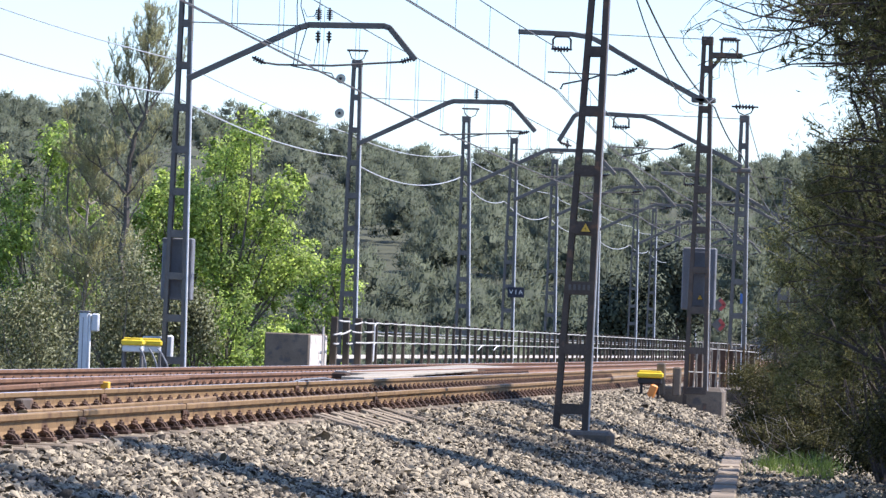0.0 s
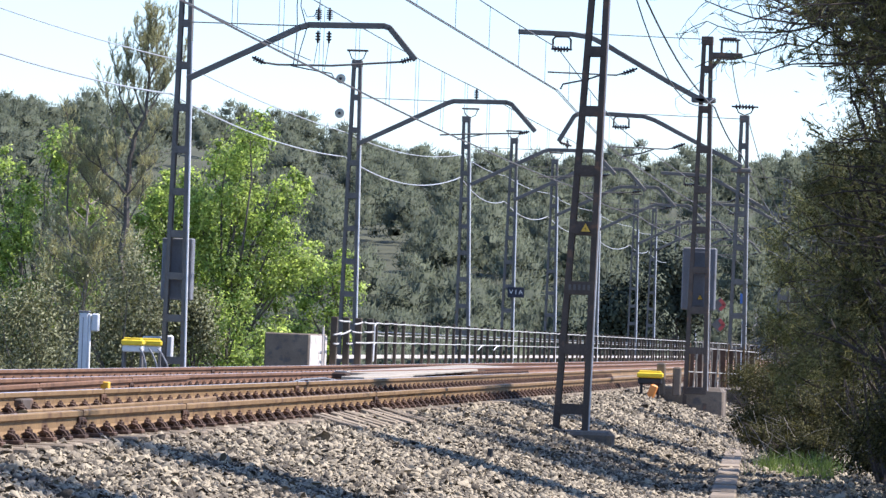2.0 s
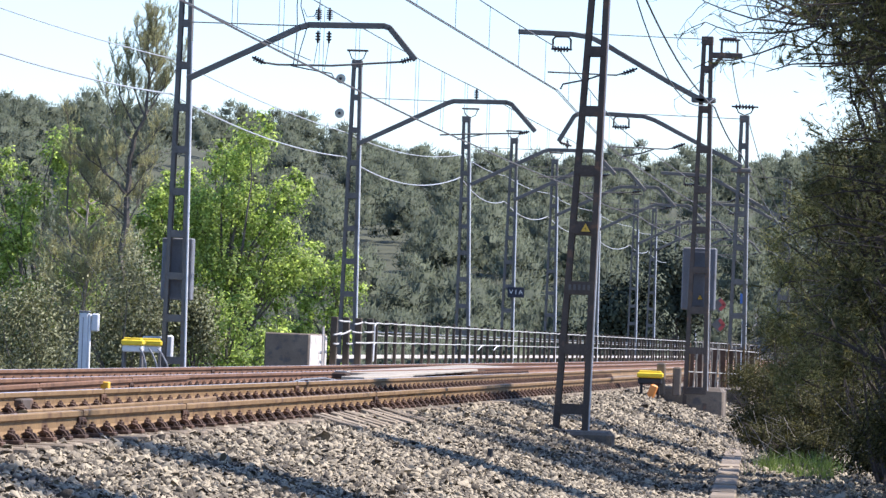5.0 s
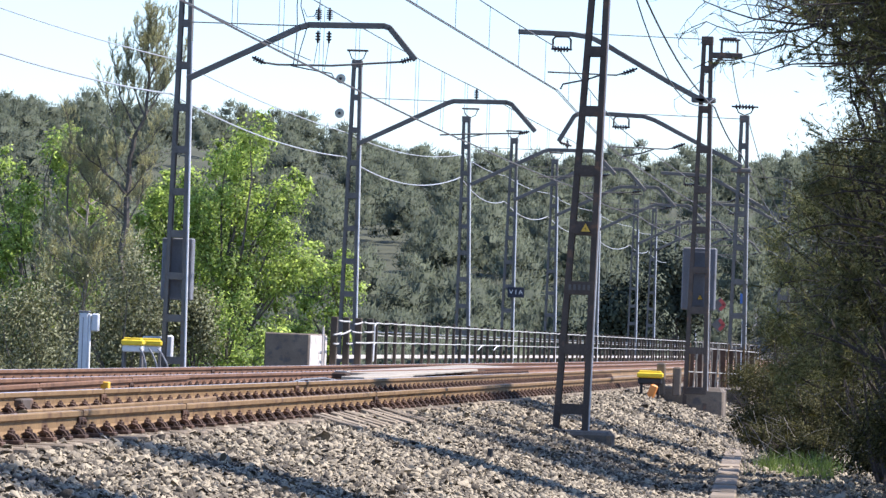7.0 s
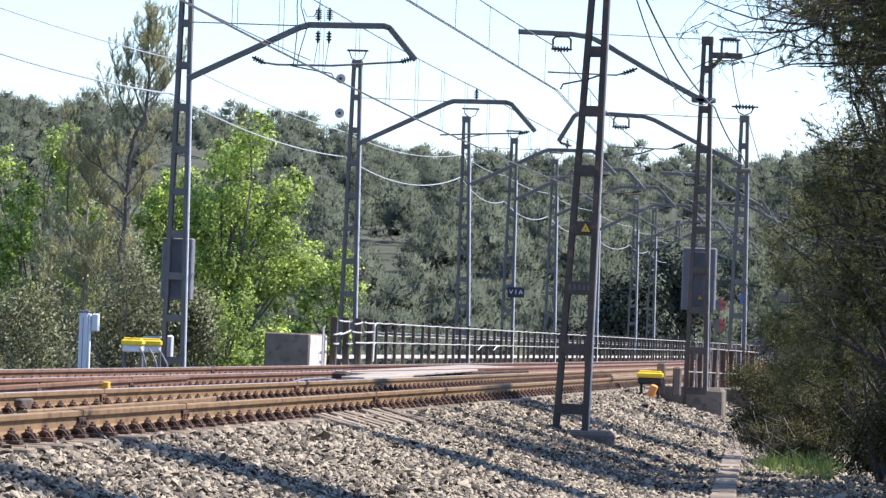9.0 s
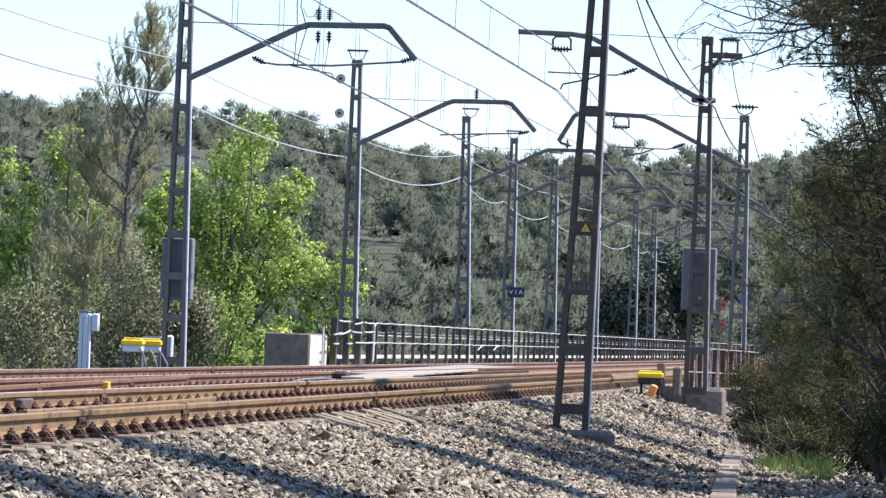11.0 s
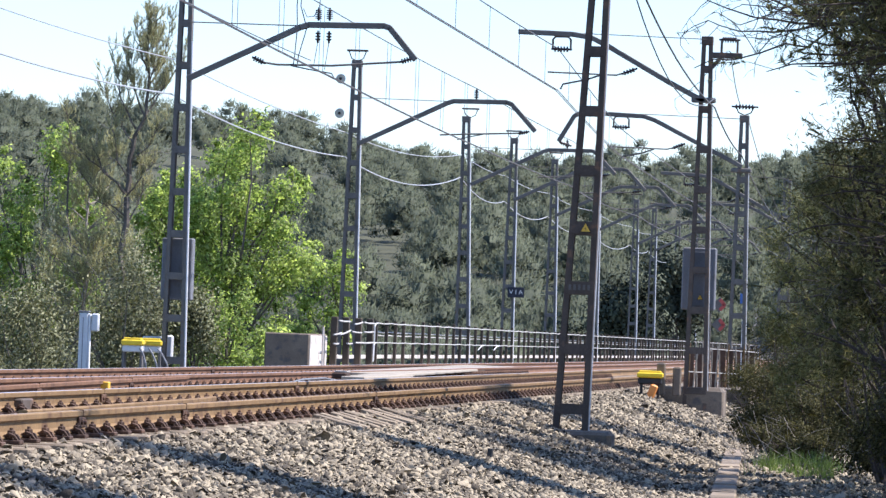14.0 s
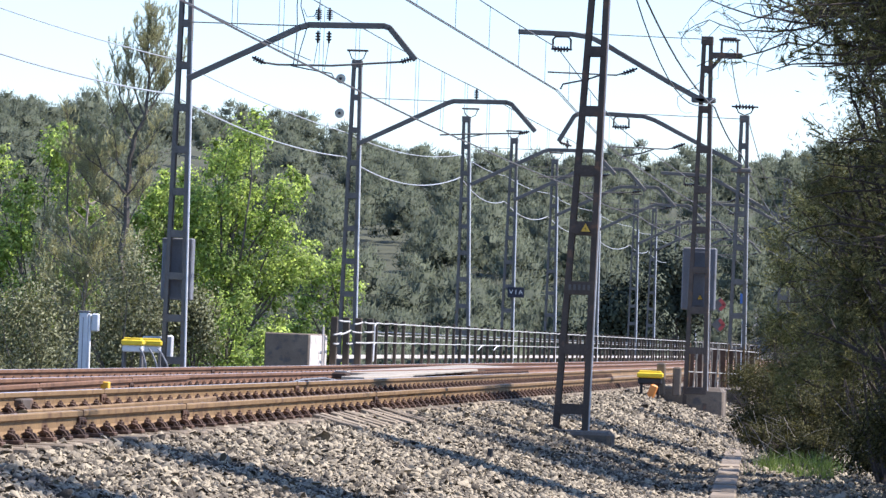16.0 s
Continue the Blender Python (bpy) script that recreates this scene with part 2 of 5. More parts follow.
            for s, u in profile:
                verts.append(p + right * s + Vector((0, 0, u)))
        o = len(self.v)
        self.v += [tuple(p) for p in verts]
        for i in range(len(path) - 1):
            for a in range(k):
                b = (a + 1) % k
                self.f.append((o + i * k + a, o + (i + 1) * k + a, o + (i + 1) * k + b, o + i * k + b))
                self.m.append(slots[a] if slots else slot)
        self.f.append(tuple(o + a for a in range(k)))
        self.f.append(tuple(o + (len(path) - 1) * k + a for a in range(k))[::-1])
        self.m += [slot, slot]
        return self

    def mesh(self, name, mats, smooth=False):
        me = bpy.data.meshes.new(name)
        me.from_pydata(self.v, [], self.f)
        for m in mats if isinstance(mats, (list, tuple)) else [mats]:
            me.materials.append(m)
        me.polygons.foreach_set("material_index", self.m)
        me.polygons.foreach_set("use_smooth", [smooth] * len(self.f))
        me.update()
        return me


def part(name, shape, mats, parent, label="", smooth=False):
    ob = new(name, shape if isinstance(shape, bpy.types.Mesh) else shape.mesh(name, mats, smooth))
    ob.parent = parent
    if label:
        ob["label"] = label
    return ob


def thing(name, label, category, at=(0, 0, 0), group="", kind="", turn=0.0):
    e = new(name)
    e.empty_display_size = 0.2
    e.matrix_basis = pose(*at, 0, 0, turn)
    return tagged(e, label, category, group, kind)


def solid(name, shape, mats, label, category="", group="", kind="", at=(0, 0, 0), smooth=False):
    ob = new(name, shape if isinstance(shape, bpy.types.Mesh) else shape.mesh(name, mats, smooth))
    ob.location = at
    return tagged(ob, label, category, group, kind)


def quads_mesh(name, verts, mat, per=4, soft=None):
    """A mesh of loose faces from an array of corner points, per corners a face; soft: a shading normal for each face."""
    verts = np.asarray(verts, dtype=np.float32).reshape(-1, 3)
    n = len(verts) // per
    me = bpy.data.meshes.new(name)
    me.vertices.add(len(verts))
    me.vertices.foreach_set("co", verts.ravel())
    me.loops.add(len(verts))
    me.loops.foreach_set("vertex_index", np.arange(len(verts), dtype=np.int32))
    me.polygons.add(n)
    me.polygons.foreach_set("loop_start", np.arange(0, n * per, per, dtype=np.int32))
    me.polygons.foreach_set("loop_total", np.full(n, per, dtype=np.int32))
    me.materials.append(mat)
    me.update()
    if soft is not None:
        me.polygons.foreach_set("use_smooth", np.ones(n, dtype=bool))
        me.normals_split_custom_set((np.repeat(np.asarray(soft, dtype=np.float32), per, axis=0) if np.ndim(soft) == 2 else np.asarray(soft).reshape(-1, 3)).tolist())
    return me


rng = np.random.default_rng(11)


def unit(a):
    return a / np.maximum(np.linalg.norm(a, axis=-1, keepdims=True), 1e-9)


def leaf_quads(centres, normals, length, width, loose=0.6):
    """Diamond-shaped leaves at the centres, facing roughly along the normals."""
    n = len(centres)
    nn = unit(normals + rng.normal(0, loose, (n, 3)))
    t = unit(np.cross(nn, rng.normal(0, 1, (n, 3))))
    b = np.cross(nn, t)
    L = (length * rng.uniform(0.6, 1.3, (n, 1))) / 2
    W = (width * rng.uniform(0.6, 1.3, (n, 1))) / 2
    c = np.asarray(centres)
    return np.stack([c - t * L, c - b * W, c + t * L, c + b * W], axis=1)


# ---- ground ----
def smoothstep(a, b, v):
    t = np.clip((v - a) / (b - a), 0, 1)
    return t * t * (3 - 2 * t)


def ground_z(x, y):
    """Height of the ground: ballast bed, its shoulders, the path, the embankment and the wooded hill."""
    x, y = np.asarray(x, float), np.asarray(y, float)
    z = np.full(np.broadcast(x, y).shape, -0.25)
    right = np.interp(x, [-6.05, -5.4, -4.8, -4.1, -3.2, -2.4, 0.0, 6.0, 12.0, 30.0], [-0.25, -0.40, -0.54, -0.73, -0.96, -1.0, -1.0, -0.9, 0.2, 1.5])
    far = smoothstep(88, 112, y)
    right = right * (1 - far) + np.interp(x, [-5.4, -4.3, -2.0, 8.0, 30.0], [-0.2, -0.45, -1.0, -3.0, -3.5]) * far
    left = np.interp(x, [-60, -20.0, -16.5, -14.8, -13.3], [-3.0, -1.9, -0.6, -0.3, -0.25])
    z = np.where(x > -6.05, right, z)
    z = np.where(x < -13.3, left, z)
    off = smoothstep(4.2, 9.0, np.abs(x + 9.2))
    z = z - 3.0 * off * smoothstep(100, 125, y) * (1 - smoothstep(330, 360, y))
    hill = (27.8 - 3.8 * smoothstep(-0.165, -0.06, x / np.maximum(y, 1.0))) * smoothstep(225, 640, y + 0.55 * np.maximum(-x - 40, 0))
    hill = hill * (1 + 0.05 * np.sin(x * 0.045 + 1.0) + 0.03 * np.sin(x * 0.13))
    mask = np.where(y < 330, off, 1.0)
    return z + hill * mask


def build_ground():
    ys = np.concatenate([np.linspace(-120, 10, 14), np.linspace(14, 130, 117), np.linspace(134, 700, 100), np.linspace(760, 4200, 14)])
    xs = np.concatenate([np.linspace(-3000, -240, 8), np.linspace(-220, -30, 30), np.linspace(-28, -14, 15), np.linspace(-13.3, -2.2, 38), np.linspace(-1.5, 30, 24), np.linspace(40, 220, 20), np.linspace(240, 3000, 8)])
    X, Y = np.meshgrid(xs, ys)
    Z = ground_z(X, Y)
    near = (np.abs(X + 4.2) < 2.4) & (Y < 110)
    Z = Z + np.where(near, rng.normal(-0.012, 0.012, Z.shape), 0)
    s = Shape()
    nx = len(xs)
    s.v = [tuple(p) for p in np.stack([X, Y, Z], -1).reshape(-1, 3).tolist()]
    for j in range(len(ys) - 1):
        for i in range(nx - 1):
            s.f.append((j * nx + i, j * nx + i + 1, (j + 1) * nx + i + 1, (j + 1) * nx + i))
            cx = (xs[i] + xs[i + 1]) / 2
            s.m.append(0 if -14.6 < cx < -1.9 and ys[j] < 330 else 1)
    solid("ground", s, [EARTH, SOIL], "stony ground with a railway embankment and wooded hill", "ground", kind="structure", smooth=True)


build_ground()


def broken_stones(count):
    """Angular stones: convex hulls of a few points, without the faces that lie underneath."""
    kinds = []
    for _ in range(count):
        bm = bmesh.new()
        for p in unit(rng.normal(0, 1, (9, 3))) * rng.uniform(0.75, 1.1, (9, 1)):
            bm.verts.new(p * np.array([1.0, 0.72, 0.6]))
        bmesh.ops.convex_hull(bm, input=bm.verts)
        bm.normal_update()
        tris = [[v.co[:] for v in f.verts] for f in bm.faces if len(f.verts) == 3 and f.normal.z > -0.35]
        bm.free()
        kinds.append(np.array(tris))
    return kinds


def build_gravel():
    """Broken stones of the ballast bed and its shoulder, one joined heap."""
    pts = []

    def scatter(x0, x1, y0, y1, per, size):
        n = int((x1 - x0) * (y1 - y0) * per)
        x = rng.uniform(x0, x1, n)
        y = rng.uniform(y0, y1, n)
        keep = (x > -0.212 * y - 0.3) & (x < -0.005 * y) & ((y > 17.5 + (x + 6.4) * 7.0) | (y > 52))
        x, y = x[keep], y[keep]
        pts.append(np.stack([x, y, ground_z(x, y), size * rng.lognormal(0, 0.27, len(x))], -1))

    scatter(-6.32, -3.6, 22, 34, 700, 0.0315)
    scatter(-6.32, -2.6, 34, 48, 640, 0.0315)
    scatter(-6.32, -2.0, 48, 66, 390, 0.0345)
    scatter(-6.32, -2.6, 66, 100, 170, 0.036)
    scatter(-13.4, -6.9, 36, 60, 30, 0.036)
    scatter(-13.4, -6.9, 60, 98, 14, 0.045)
    scatter(-2.2, -0.2, 44, 75, 80, 0.036)
    p = np.concatenate(pts)
    which = rng.integers(0, 48, len(p))
    out = []
    for k, tris in enumerate(broken_stones(48)):
        q = p[which == k]
        n = len(q)
        turn, tip, side = rng.uniform(0, 2 * math.pi, n), rng.normal(0, 0.42, n), rng.normal(0, 0.42, n)
        v = np.repeat(tris.reshape(1, -1, 3), n, 0) * q[:, None, 3:4]
        for a, (i, j) in ((tip, (1, 2)), (side, (0, 2)), (turn, (0, 1))):
            c, d = np.cos(a)[:, None], np.sin(a)[:, None]
            vi, vj = v[..., i] * c - v[..., j] * d, v[..., i] * d + v[..., j] * c
            v[..., i], v[..., j] = vi, vj
        v = v + q[:, None, :3]
        v[..., 2] += (q[:, 3] * rng.uniform(-0.35, 0.75, n))[:, None]
        out.append(v)
    verts = np.concatenate([v.reshape(-1, 3) for v in out])
    # corners that meet are welded stone by stone, so that each stone stays one island
    n = len(verts)
    me = bpy.data.meshes.new("ballast")
    keep_v, index = [], np.empty(n, dtype=np.int32)
    start = total = 0
    for v in out:
        m, c = v.shape[0], v.shape[1]
        if m:
            _, first, inv = np.unique(np.round(v[0], 7), axis=0, return_index=True, return_inverse=True)
            keep_v.append(v[:, first].reshape(-1, 3))
            index[start:start + m * c] = (np.arange(m)[:, None] * len(first) + inv.reshape(1, -1) + total).ravel()
            total += m * len(first)
        start += m * c
    me.vertices.add(total)
    me.vertices.foreach_set("co", np.concatenate(keep_v).astype(np.float32).ravel())
    me.loops.add(n)
    me.loops.foreach_set("vertex_index", index)
    me.polygons.add(n // 3)
    me.polygons.foreach_set("loop_start", np.arange(0, n, 3, dtype=np.int32))
    me.polygons.foreach_set("loop_total", np.full(n // 3, 3, dtype=np.int32))
    me.materials.append(STONE)
    me.update()
    solid("ballast", me, None, "loose broken grey granite ballast stones", "gravel", kind="stuff")


build_gravel()

# ---- track ----
RAIL_PROFILE = [(-0.070, -0.159), (0.070, -0.159), (0.070, -0.148), (0.020, -0.132), (0.009, -0.118), (0.009, -0.055), (0.034, -0.042), (0.036, -0.010), (0.028, -0.002), (0.0, 0.0), (-0.028, -0.002), (-0.036, -0.010), (-0.034, -0.042), (-0.009, -0.055), (-0.009, -0.118), (-0.020, -0.132), (-0.070, -0.148)]
RAIL_SLOTS = [0] * 8 + [1, 1] + [0] * 7
RAILS = {"a": (-6.40, 0.0), "b": (-8.135, 0.02), "c": (-10.15, 0.02), "d": (-11.885, 0.03)}


def fastening_mesh():
    """Base plate with a screw, nut and bent spring clip on each side of the rail."""
    s = Shape()
    s.box((0, 0, -0.180), (0.36, 0.14, 0.030), bevel=0.006)
    for k in (-1, 1):
        s.box((k * 0.09, 0, -0.146), (0.07, 0.07, 0.026), Euler((0, k * 0.15, 0)).to_matrix(), 0.006)
        s.tube([(k * 0.105, 0, -0.165), (k * 0.105, 0, -0.083)], 0.013, 6)
        s.lathe((k * 0.105, 0, -0.128), (0, 0, 1), [(0, 0.030), (0.024, 0.030), (0.030, 0.020)], 6)
        for e in (-1, 1):
            s.tube([(k * 0.075, e * 0.02, -0.138), (k * 0.10, e * 0.046, -0.125), (k * 0.135, e * 0.055, -0.138), (k * 0.155, e * 0.045, -0.168)], 0.013, 5)
    return s.mesh("fastening", [RUST_DARK])


FASTENING = fastening_mesh()


def fishplate(parent, x, y, z):
    s = Shape()
    for k in (-1, 1):
        s.box((x + k * 0.024, y, z - 0.088), (0.018, 0.24, 0.075), bevel=0.006)
        for i in range(2):
            s.lathe((x + k * 0.032, y - 0.06 + 0.12 * i, z - 0.088), (k, 0, 0), [(0, 0.02), (0.016, 0.02), (0.02, 0.013)], 6)
    s.box((x, y, z - 0.02), (0.076, 0.018, 0.046))
    part("fishplate", s, [RUST_DARK], parent, "bolted rusty fishplate at a rail joint")


def straight_rail(key, y0=-30, y1=330, clips=(27, 112), joints=()):
    x, z = RAILS[key]
    t = thing("rail", "rust-brown steel rail with a polished running surface", "rail", group="running rails")
    part("rail_bar", Shape().prism(RAIL_PROFILE, [(x, y0 + (y1 - y0) * i / 24, z) for i in range(25)], slots=RAIL_SLOTS), [RAIL_RUST if key in "ab" else RAIL_RED, RAIL_TAN if key == "a" else RAIL_TOP], t)
    n = int((clips[1] - clips[0]) / 0.6)
    for i in range(n):
        f = new("fastening", FASTENING)
        f.parent = t
        f.location = (x, clips[0] + 0.6 * i, z)
    for y in joints:
        fishplate(t, x, y, z)


straight_rail("a", joints=(34.2, 38.9, 52.0))
straight_rail("b", joints=(44.6, 58.0))
straight_rail("c", clips=(40, 112), joints=(60.0,))
straight_rail("d", clips=(44, 112), joints=(75.0,))


def sleepers():
    s = Shape().box((0, 0, -0.11), (2.44, 0.24, 0.22), bevel=0.012)
    first = solid("sleeper", s, [SLEEPER], "weathered timber sleeper half sunk in ballast", "sleeper", "sleepers of the track")
    i = 0
    for xc, y0, dz in ((-7.27, 27.0, 0.0), (-11.02, 44.0, 0.02)):
        while y0 < 112:
            m = pose(xc + rng.normal(0, 0.02), y0, -0.198 + dz + 0.002 * (i % 3), 0, 0, rng.normal(0, 0.3))
            if i == 0:
                first.matrix_basis = m
            else:
                copy_thing(first, m)
            i += 1
            y0 += 0.6


sleepers()


def planks_and_check_rail():
    s = Shape().box((0, 0, 0), (0.50, 0.2, 0.05), bevel=0.008)
    first = None
    for i in range(11):
        m = pose(-5.97 + rng.normal(0, 0.03), 45.6 + 0.6 * i, -0.238, 0, 15 + rng.normal(0, 1.5), rng.normal(0, 1.5))
        if first is None:
            first = solid("loose_plank", s, [SLEEPER], "weathered plank lying on the ballast shoulder", "plank", "planks beside the rail")
            first.matrix_basis = m
        else:
            copy_thing(first, m)
    t = thing("check_rail", "short worn check rail bolted inside the near rail", "rail")
    path = [(-6.66, 33.4, 0.0), (-6.67, 35, 0.0), (-6.85, 42.7, 0.0), (-6.95, 44.0, 0.0)]
    part("rail_bar", Shape().prism(RAIL_PROFILE, path, slots=RAIL_SLOTS), [RAIL_RUST, RAIL_RUST], t)


planks_and_check_rail()


def crossover():
    """The curved rail of the crossover that leaves the near track and joins the far one."""
    def way(y):
        u = min(max((y - 31.0) / 34.0, 0), 1)
        return (-8.22 - 1.93 * u * (1.35 - 0.35 * u), y, 0.012)
    t = thing("switch_rail", "curved rusty rail of a crossover between tracks", "rail", group="crossover rails")
    part("rail_bar", Shape().prism(RAIL_PROFILE, [way(33 + 28 * i / 28) for i in range(29)], slots=RAIL_SLOTS), [RAIL_RED, RAIL_RED], t)
    for i in range(34):
        f = new("fastening", FASTENING)
        f.parent = t
        f.location = way(40.3 + 0.6 * i)
    for y in (47.4, 55.2):
        fishplate(t, way(y)[0], y, 0.012)
    t = thing("crossing_nose", "dark iron crossing nose bolted beside the rail", "rail", (-9.72, 74.6, 0.0))
    part("chock", Shape().box((0, 0, -0.03), (0.24, 0.5, 0.1), bevel=0.02), [RUST_DARK], t)
    part("cap", Shape().box((0.02, 0.02, 0.035), (0.2, 0.4, 0.03), bevel=0.01), [CONCRETE], t, "pale dusty cap")
    t = thing("drain_hose", "pale looped hose lying between the tracks", "hose", (-9.3, 66.0, -0.1))
    part("tube", Shape().tube([(-0.3, -6.0, -0.06), (-0.25, -3.5, 0.0), (-0.05, -1.0, -0.02), (-0.12, 2.0, 0.05), (-0.1, 4.2, 0.06), (0.12, 5.0, 0.0), (0.2, 4.6, -0.1)], 0.016, 8), [GREY_BOX], t)


crossover()


# ---- masts and overhead line ----
def mast(x, y, z0, z1, wide=0.45, narrow=0.25, lean=0.0, lean_y=0.0, mat=GALV, step=0.76, first=0.35, pale=0.022, label="tapered galvanised steel lattice catenary mast", depth=0.20):
    """Two channel legs with riveted batten plates between them."""
    t = thing("catenary_mast", label, "mast", (x, y, z0), "catenary masts")
    H = z1 - z0
    def mid(h):
        return Vector((math.tan(radians(lean)) * h, math.tan(radians(lean_y)) * h, h))
    def half(h):
        return (wide + (narrow - wide) * h / H) / 2
    for k in (-1, 1):
        d, w, g = depth / 2, 0.075, 0.008
        outline = [(0, -d), (0, d), (w, d), (w, d - g), (g, d - g), (g, g - d), (w, g - d), (w, -d)]
        pts = []
        for h in (0, H):
            c = mid(h)
            pts += [(c.x + k * (half(h) - a), c.y + b, h) for a, b in outline]
        faces = [(0, 1, 4, 5), (1, 2, 3, 4), (5, 6, 7, 0), (8, 9, 12, 13), (9, 10, 11, 12), (13, 14, 15, 8)]
        faces += [(i, (i + 1) % 8, 8 + (i + 1) % 8, 8 + i) for i in range(8)]
        s = Shape().add(pts, faces)
        part("leg", s, [mat], t)
    h = first
    while h < H - 0.1:
        c = mid(h)
        w = 2 * half(h) - 0.03
        for yy in (-depth / 2 - 0.006, depth / 2 + 0.006):
            s = Shape()
            s.box((c.x, c.y + yy, h), (w, 0.008, 0.13), bevel=0.002)
            for k in (-1, 1):
                for dz in (-0.035, 0.035):
                    s.lathe((c.x + k * (w / 2 - 0.04), c.y + yy, h + dz), (0, math.copysign(1, yy), 0), [(0, 0.012), (0.012, 0.009)], 6)
            part("batten_plate", s, [mat], t)
        h += step
    c = mid(H)
    part("cap_plate", Shape().box((c.x, c.y, H - 0.08), (narrow + 0.02, depth + 0.03, 0.16), bevel=0.01), [mat], t)
    if pale:
        pts = [mid(0.0) + Vector((half(0) + 0.018, -0.09, 0)), mid(H * 0.82) + Vector((half(H * 0.82) + 0.018, -0.09, 0))]
        part("earth_conductor", Shape().tube(pts, pale, 6), [GALV_BRIGHT], t, "bright bare earth conductor clipped to the leg")
    return t


def footing(x, y, z, sx, sy, sz, mat=CONCRETE_DARK, label="worn concrete footing of a mast"):
    s = Shape().box((0, 0, 0), (sx, sy, sz), bevel=0.05)
    for i, p in enumerate(s.v):
        s.v[i] = tuple(Vector(p) + Vector(rng.normal(0, 0.008, 3)))
    return solid("footing", s, [mat], label, "footing", "mast footings", at=(x, y, z))


def insulator(parent, a, b, r=0.055, n=4, mat=CERAMIC):
    a, b = Vector(a), Vector(b)
    L = (b - a).length
    prof = [(0, 0.02)]
    for i in range(n):
        h = L * (0.14 + 0.72 * i / n)
        q = L * 0.72 / n
        prof += [(h, 0.022), (h + q * 0.15, r), (h + q * 0.55, r * 0.9), (h + q * 0.7, 0.022)]
    prof += [(L, 0.018)]
    part("insulator", Shape().lathe(a, b - a, prof, 10), [mat], parent, "ribbed dark insulator")


LEFT_MASTS = [83.5, 107.8, 133.5, 146.8, 162.7, 182.0, 204.6, 217.0, 236.0, 252.0]
RIGHT_MASTS = [59.6, 88.6, 105.0, 133.0, 160.0, 190.0]


def left_arm(t, dx, dz):
    """Bent steel arm over the far track with its steady tube; given in the mast's own space."""
    o = Vector((dx, -0.14, dz))
    path = [(0.0, 5.13), (2.0, 6.11), (2.16, 6.16), (3.52, 6.18), (3.62, 6.15), (4.10, 5.60)]
    pts = [o + Vector((a, 0, b)) for a, b in path]
    s = Shape()
    for a, b in zip(pts[:-1], pts[1:]):
        over = (b - a).normalized() * 0.018
        s.beam(a - over, b + over, 0.06, 0.11, bevel=0.012)
    part("bent_arm", s, [GALV], t, "grey bent steel cantilever arm")
    s = Shape()
    s.tube([o + Vector((0.0, 0, 6.15)), o + Vector((2.1, 0, 6.14))], 0.012, 5)
    part("tie_rod", s, [GALV], t)
    tube = [o + Vector((1.3, 0, 5.47)), o + Vector((1.6, 0, 5.43)), o + Vector((2.6, 0, 5.44)), o + Vector((3.9, 0, 5.55))]
    part("steady_tube", Shape().tube(tube, 0.02, 6), [GALV], t)
    insulator(t, o + Vector((1.15, 0, 5.55)), o + Vector((1.4, 0, 5.44)))
    insulator(t, o + Vector((3.82, 0, 5.54)), o + Vector((4.08, 0, 5.62)))
    part("registration_arm", Shape().tube([o + Vector((1.85, 0, 5.42)), o + Vector((2.2, 0, 5.36)), o + Vector((2.6, 0, 5.30)), o + Vector((2.66, 0, 5.20))], 0.013, 5), [GALV], t)
    for k, e in ((1.95, 0.0), (2.02, 0.1)):
        part("jumper_cable", Shape().tube([o + Vector((k, 0, 6.9)), o + Vector((k - 0.02, 0, 6.5)), o + Vector((k + e, 0, 6.1)), o + Vector((k - 0.03, 0, 5.6)), o + Vector((k - 0.05, 0, 5.42))], 0.011, 5), [COPPER], t)
    part("jumper_cable", Shape().tube([o + Vector((2.05, 0, 6.45)), o + Vector((2.12, 0, 6.3)), o + Vector((2.25, 0, 6.32)), o + Vector((2.34, 0, 6.5)), o + Vector((2.36, 0, 6.8))], 0.009, 5), [COPPER], t)
    for k, b in ((2.33, 5.42), (2.53, 5.36)):
        part("hanger_rod", Shape().tube([o + Vector((k, 0, 5.86)), o + Vector((k - 0.06, 0, b))], 0.007, 5), [COPPER], t)
    for k in (2.33, 2.53):
        insulator(t, o + Vector((k, 0, 6.24)), o + Vector((k, 0, 6.48)), 0.065, 5)
        insulator(t, o + Vector((k, 0, 6.06)), o + Vector((k, 0, 5.84)), 0.05, 3)


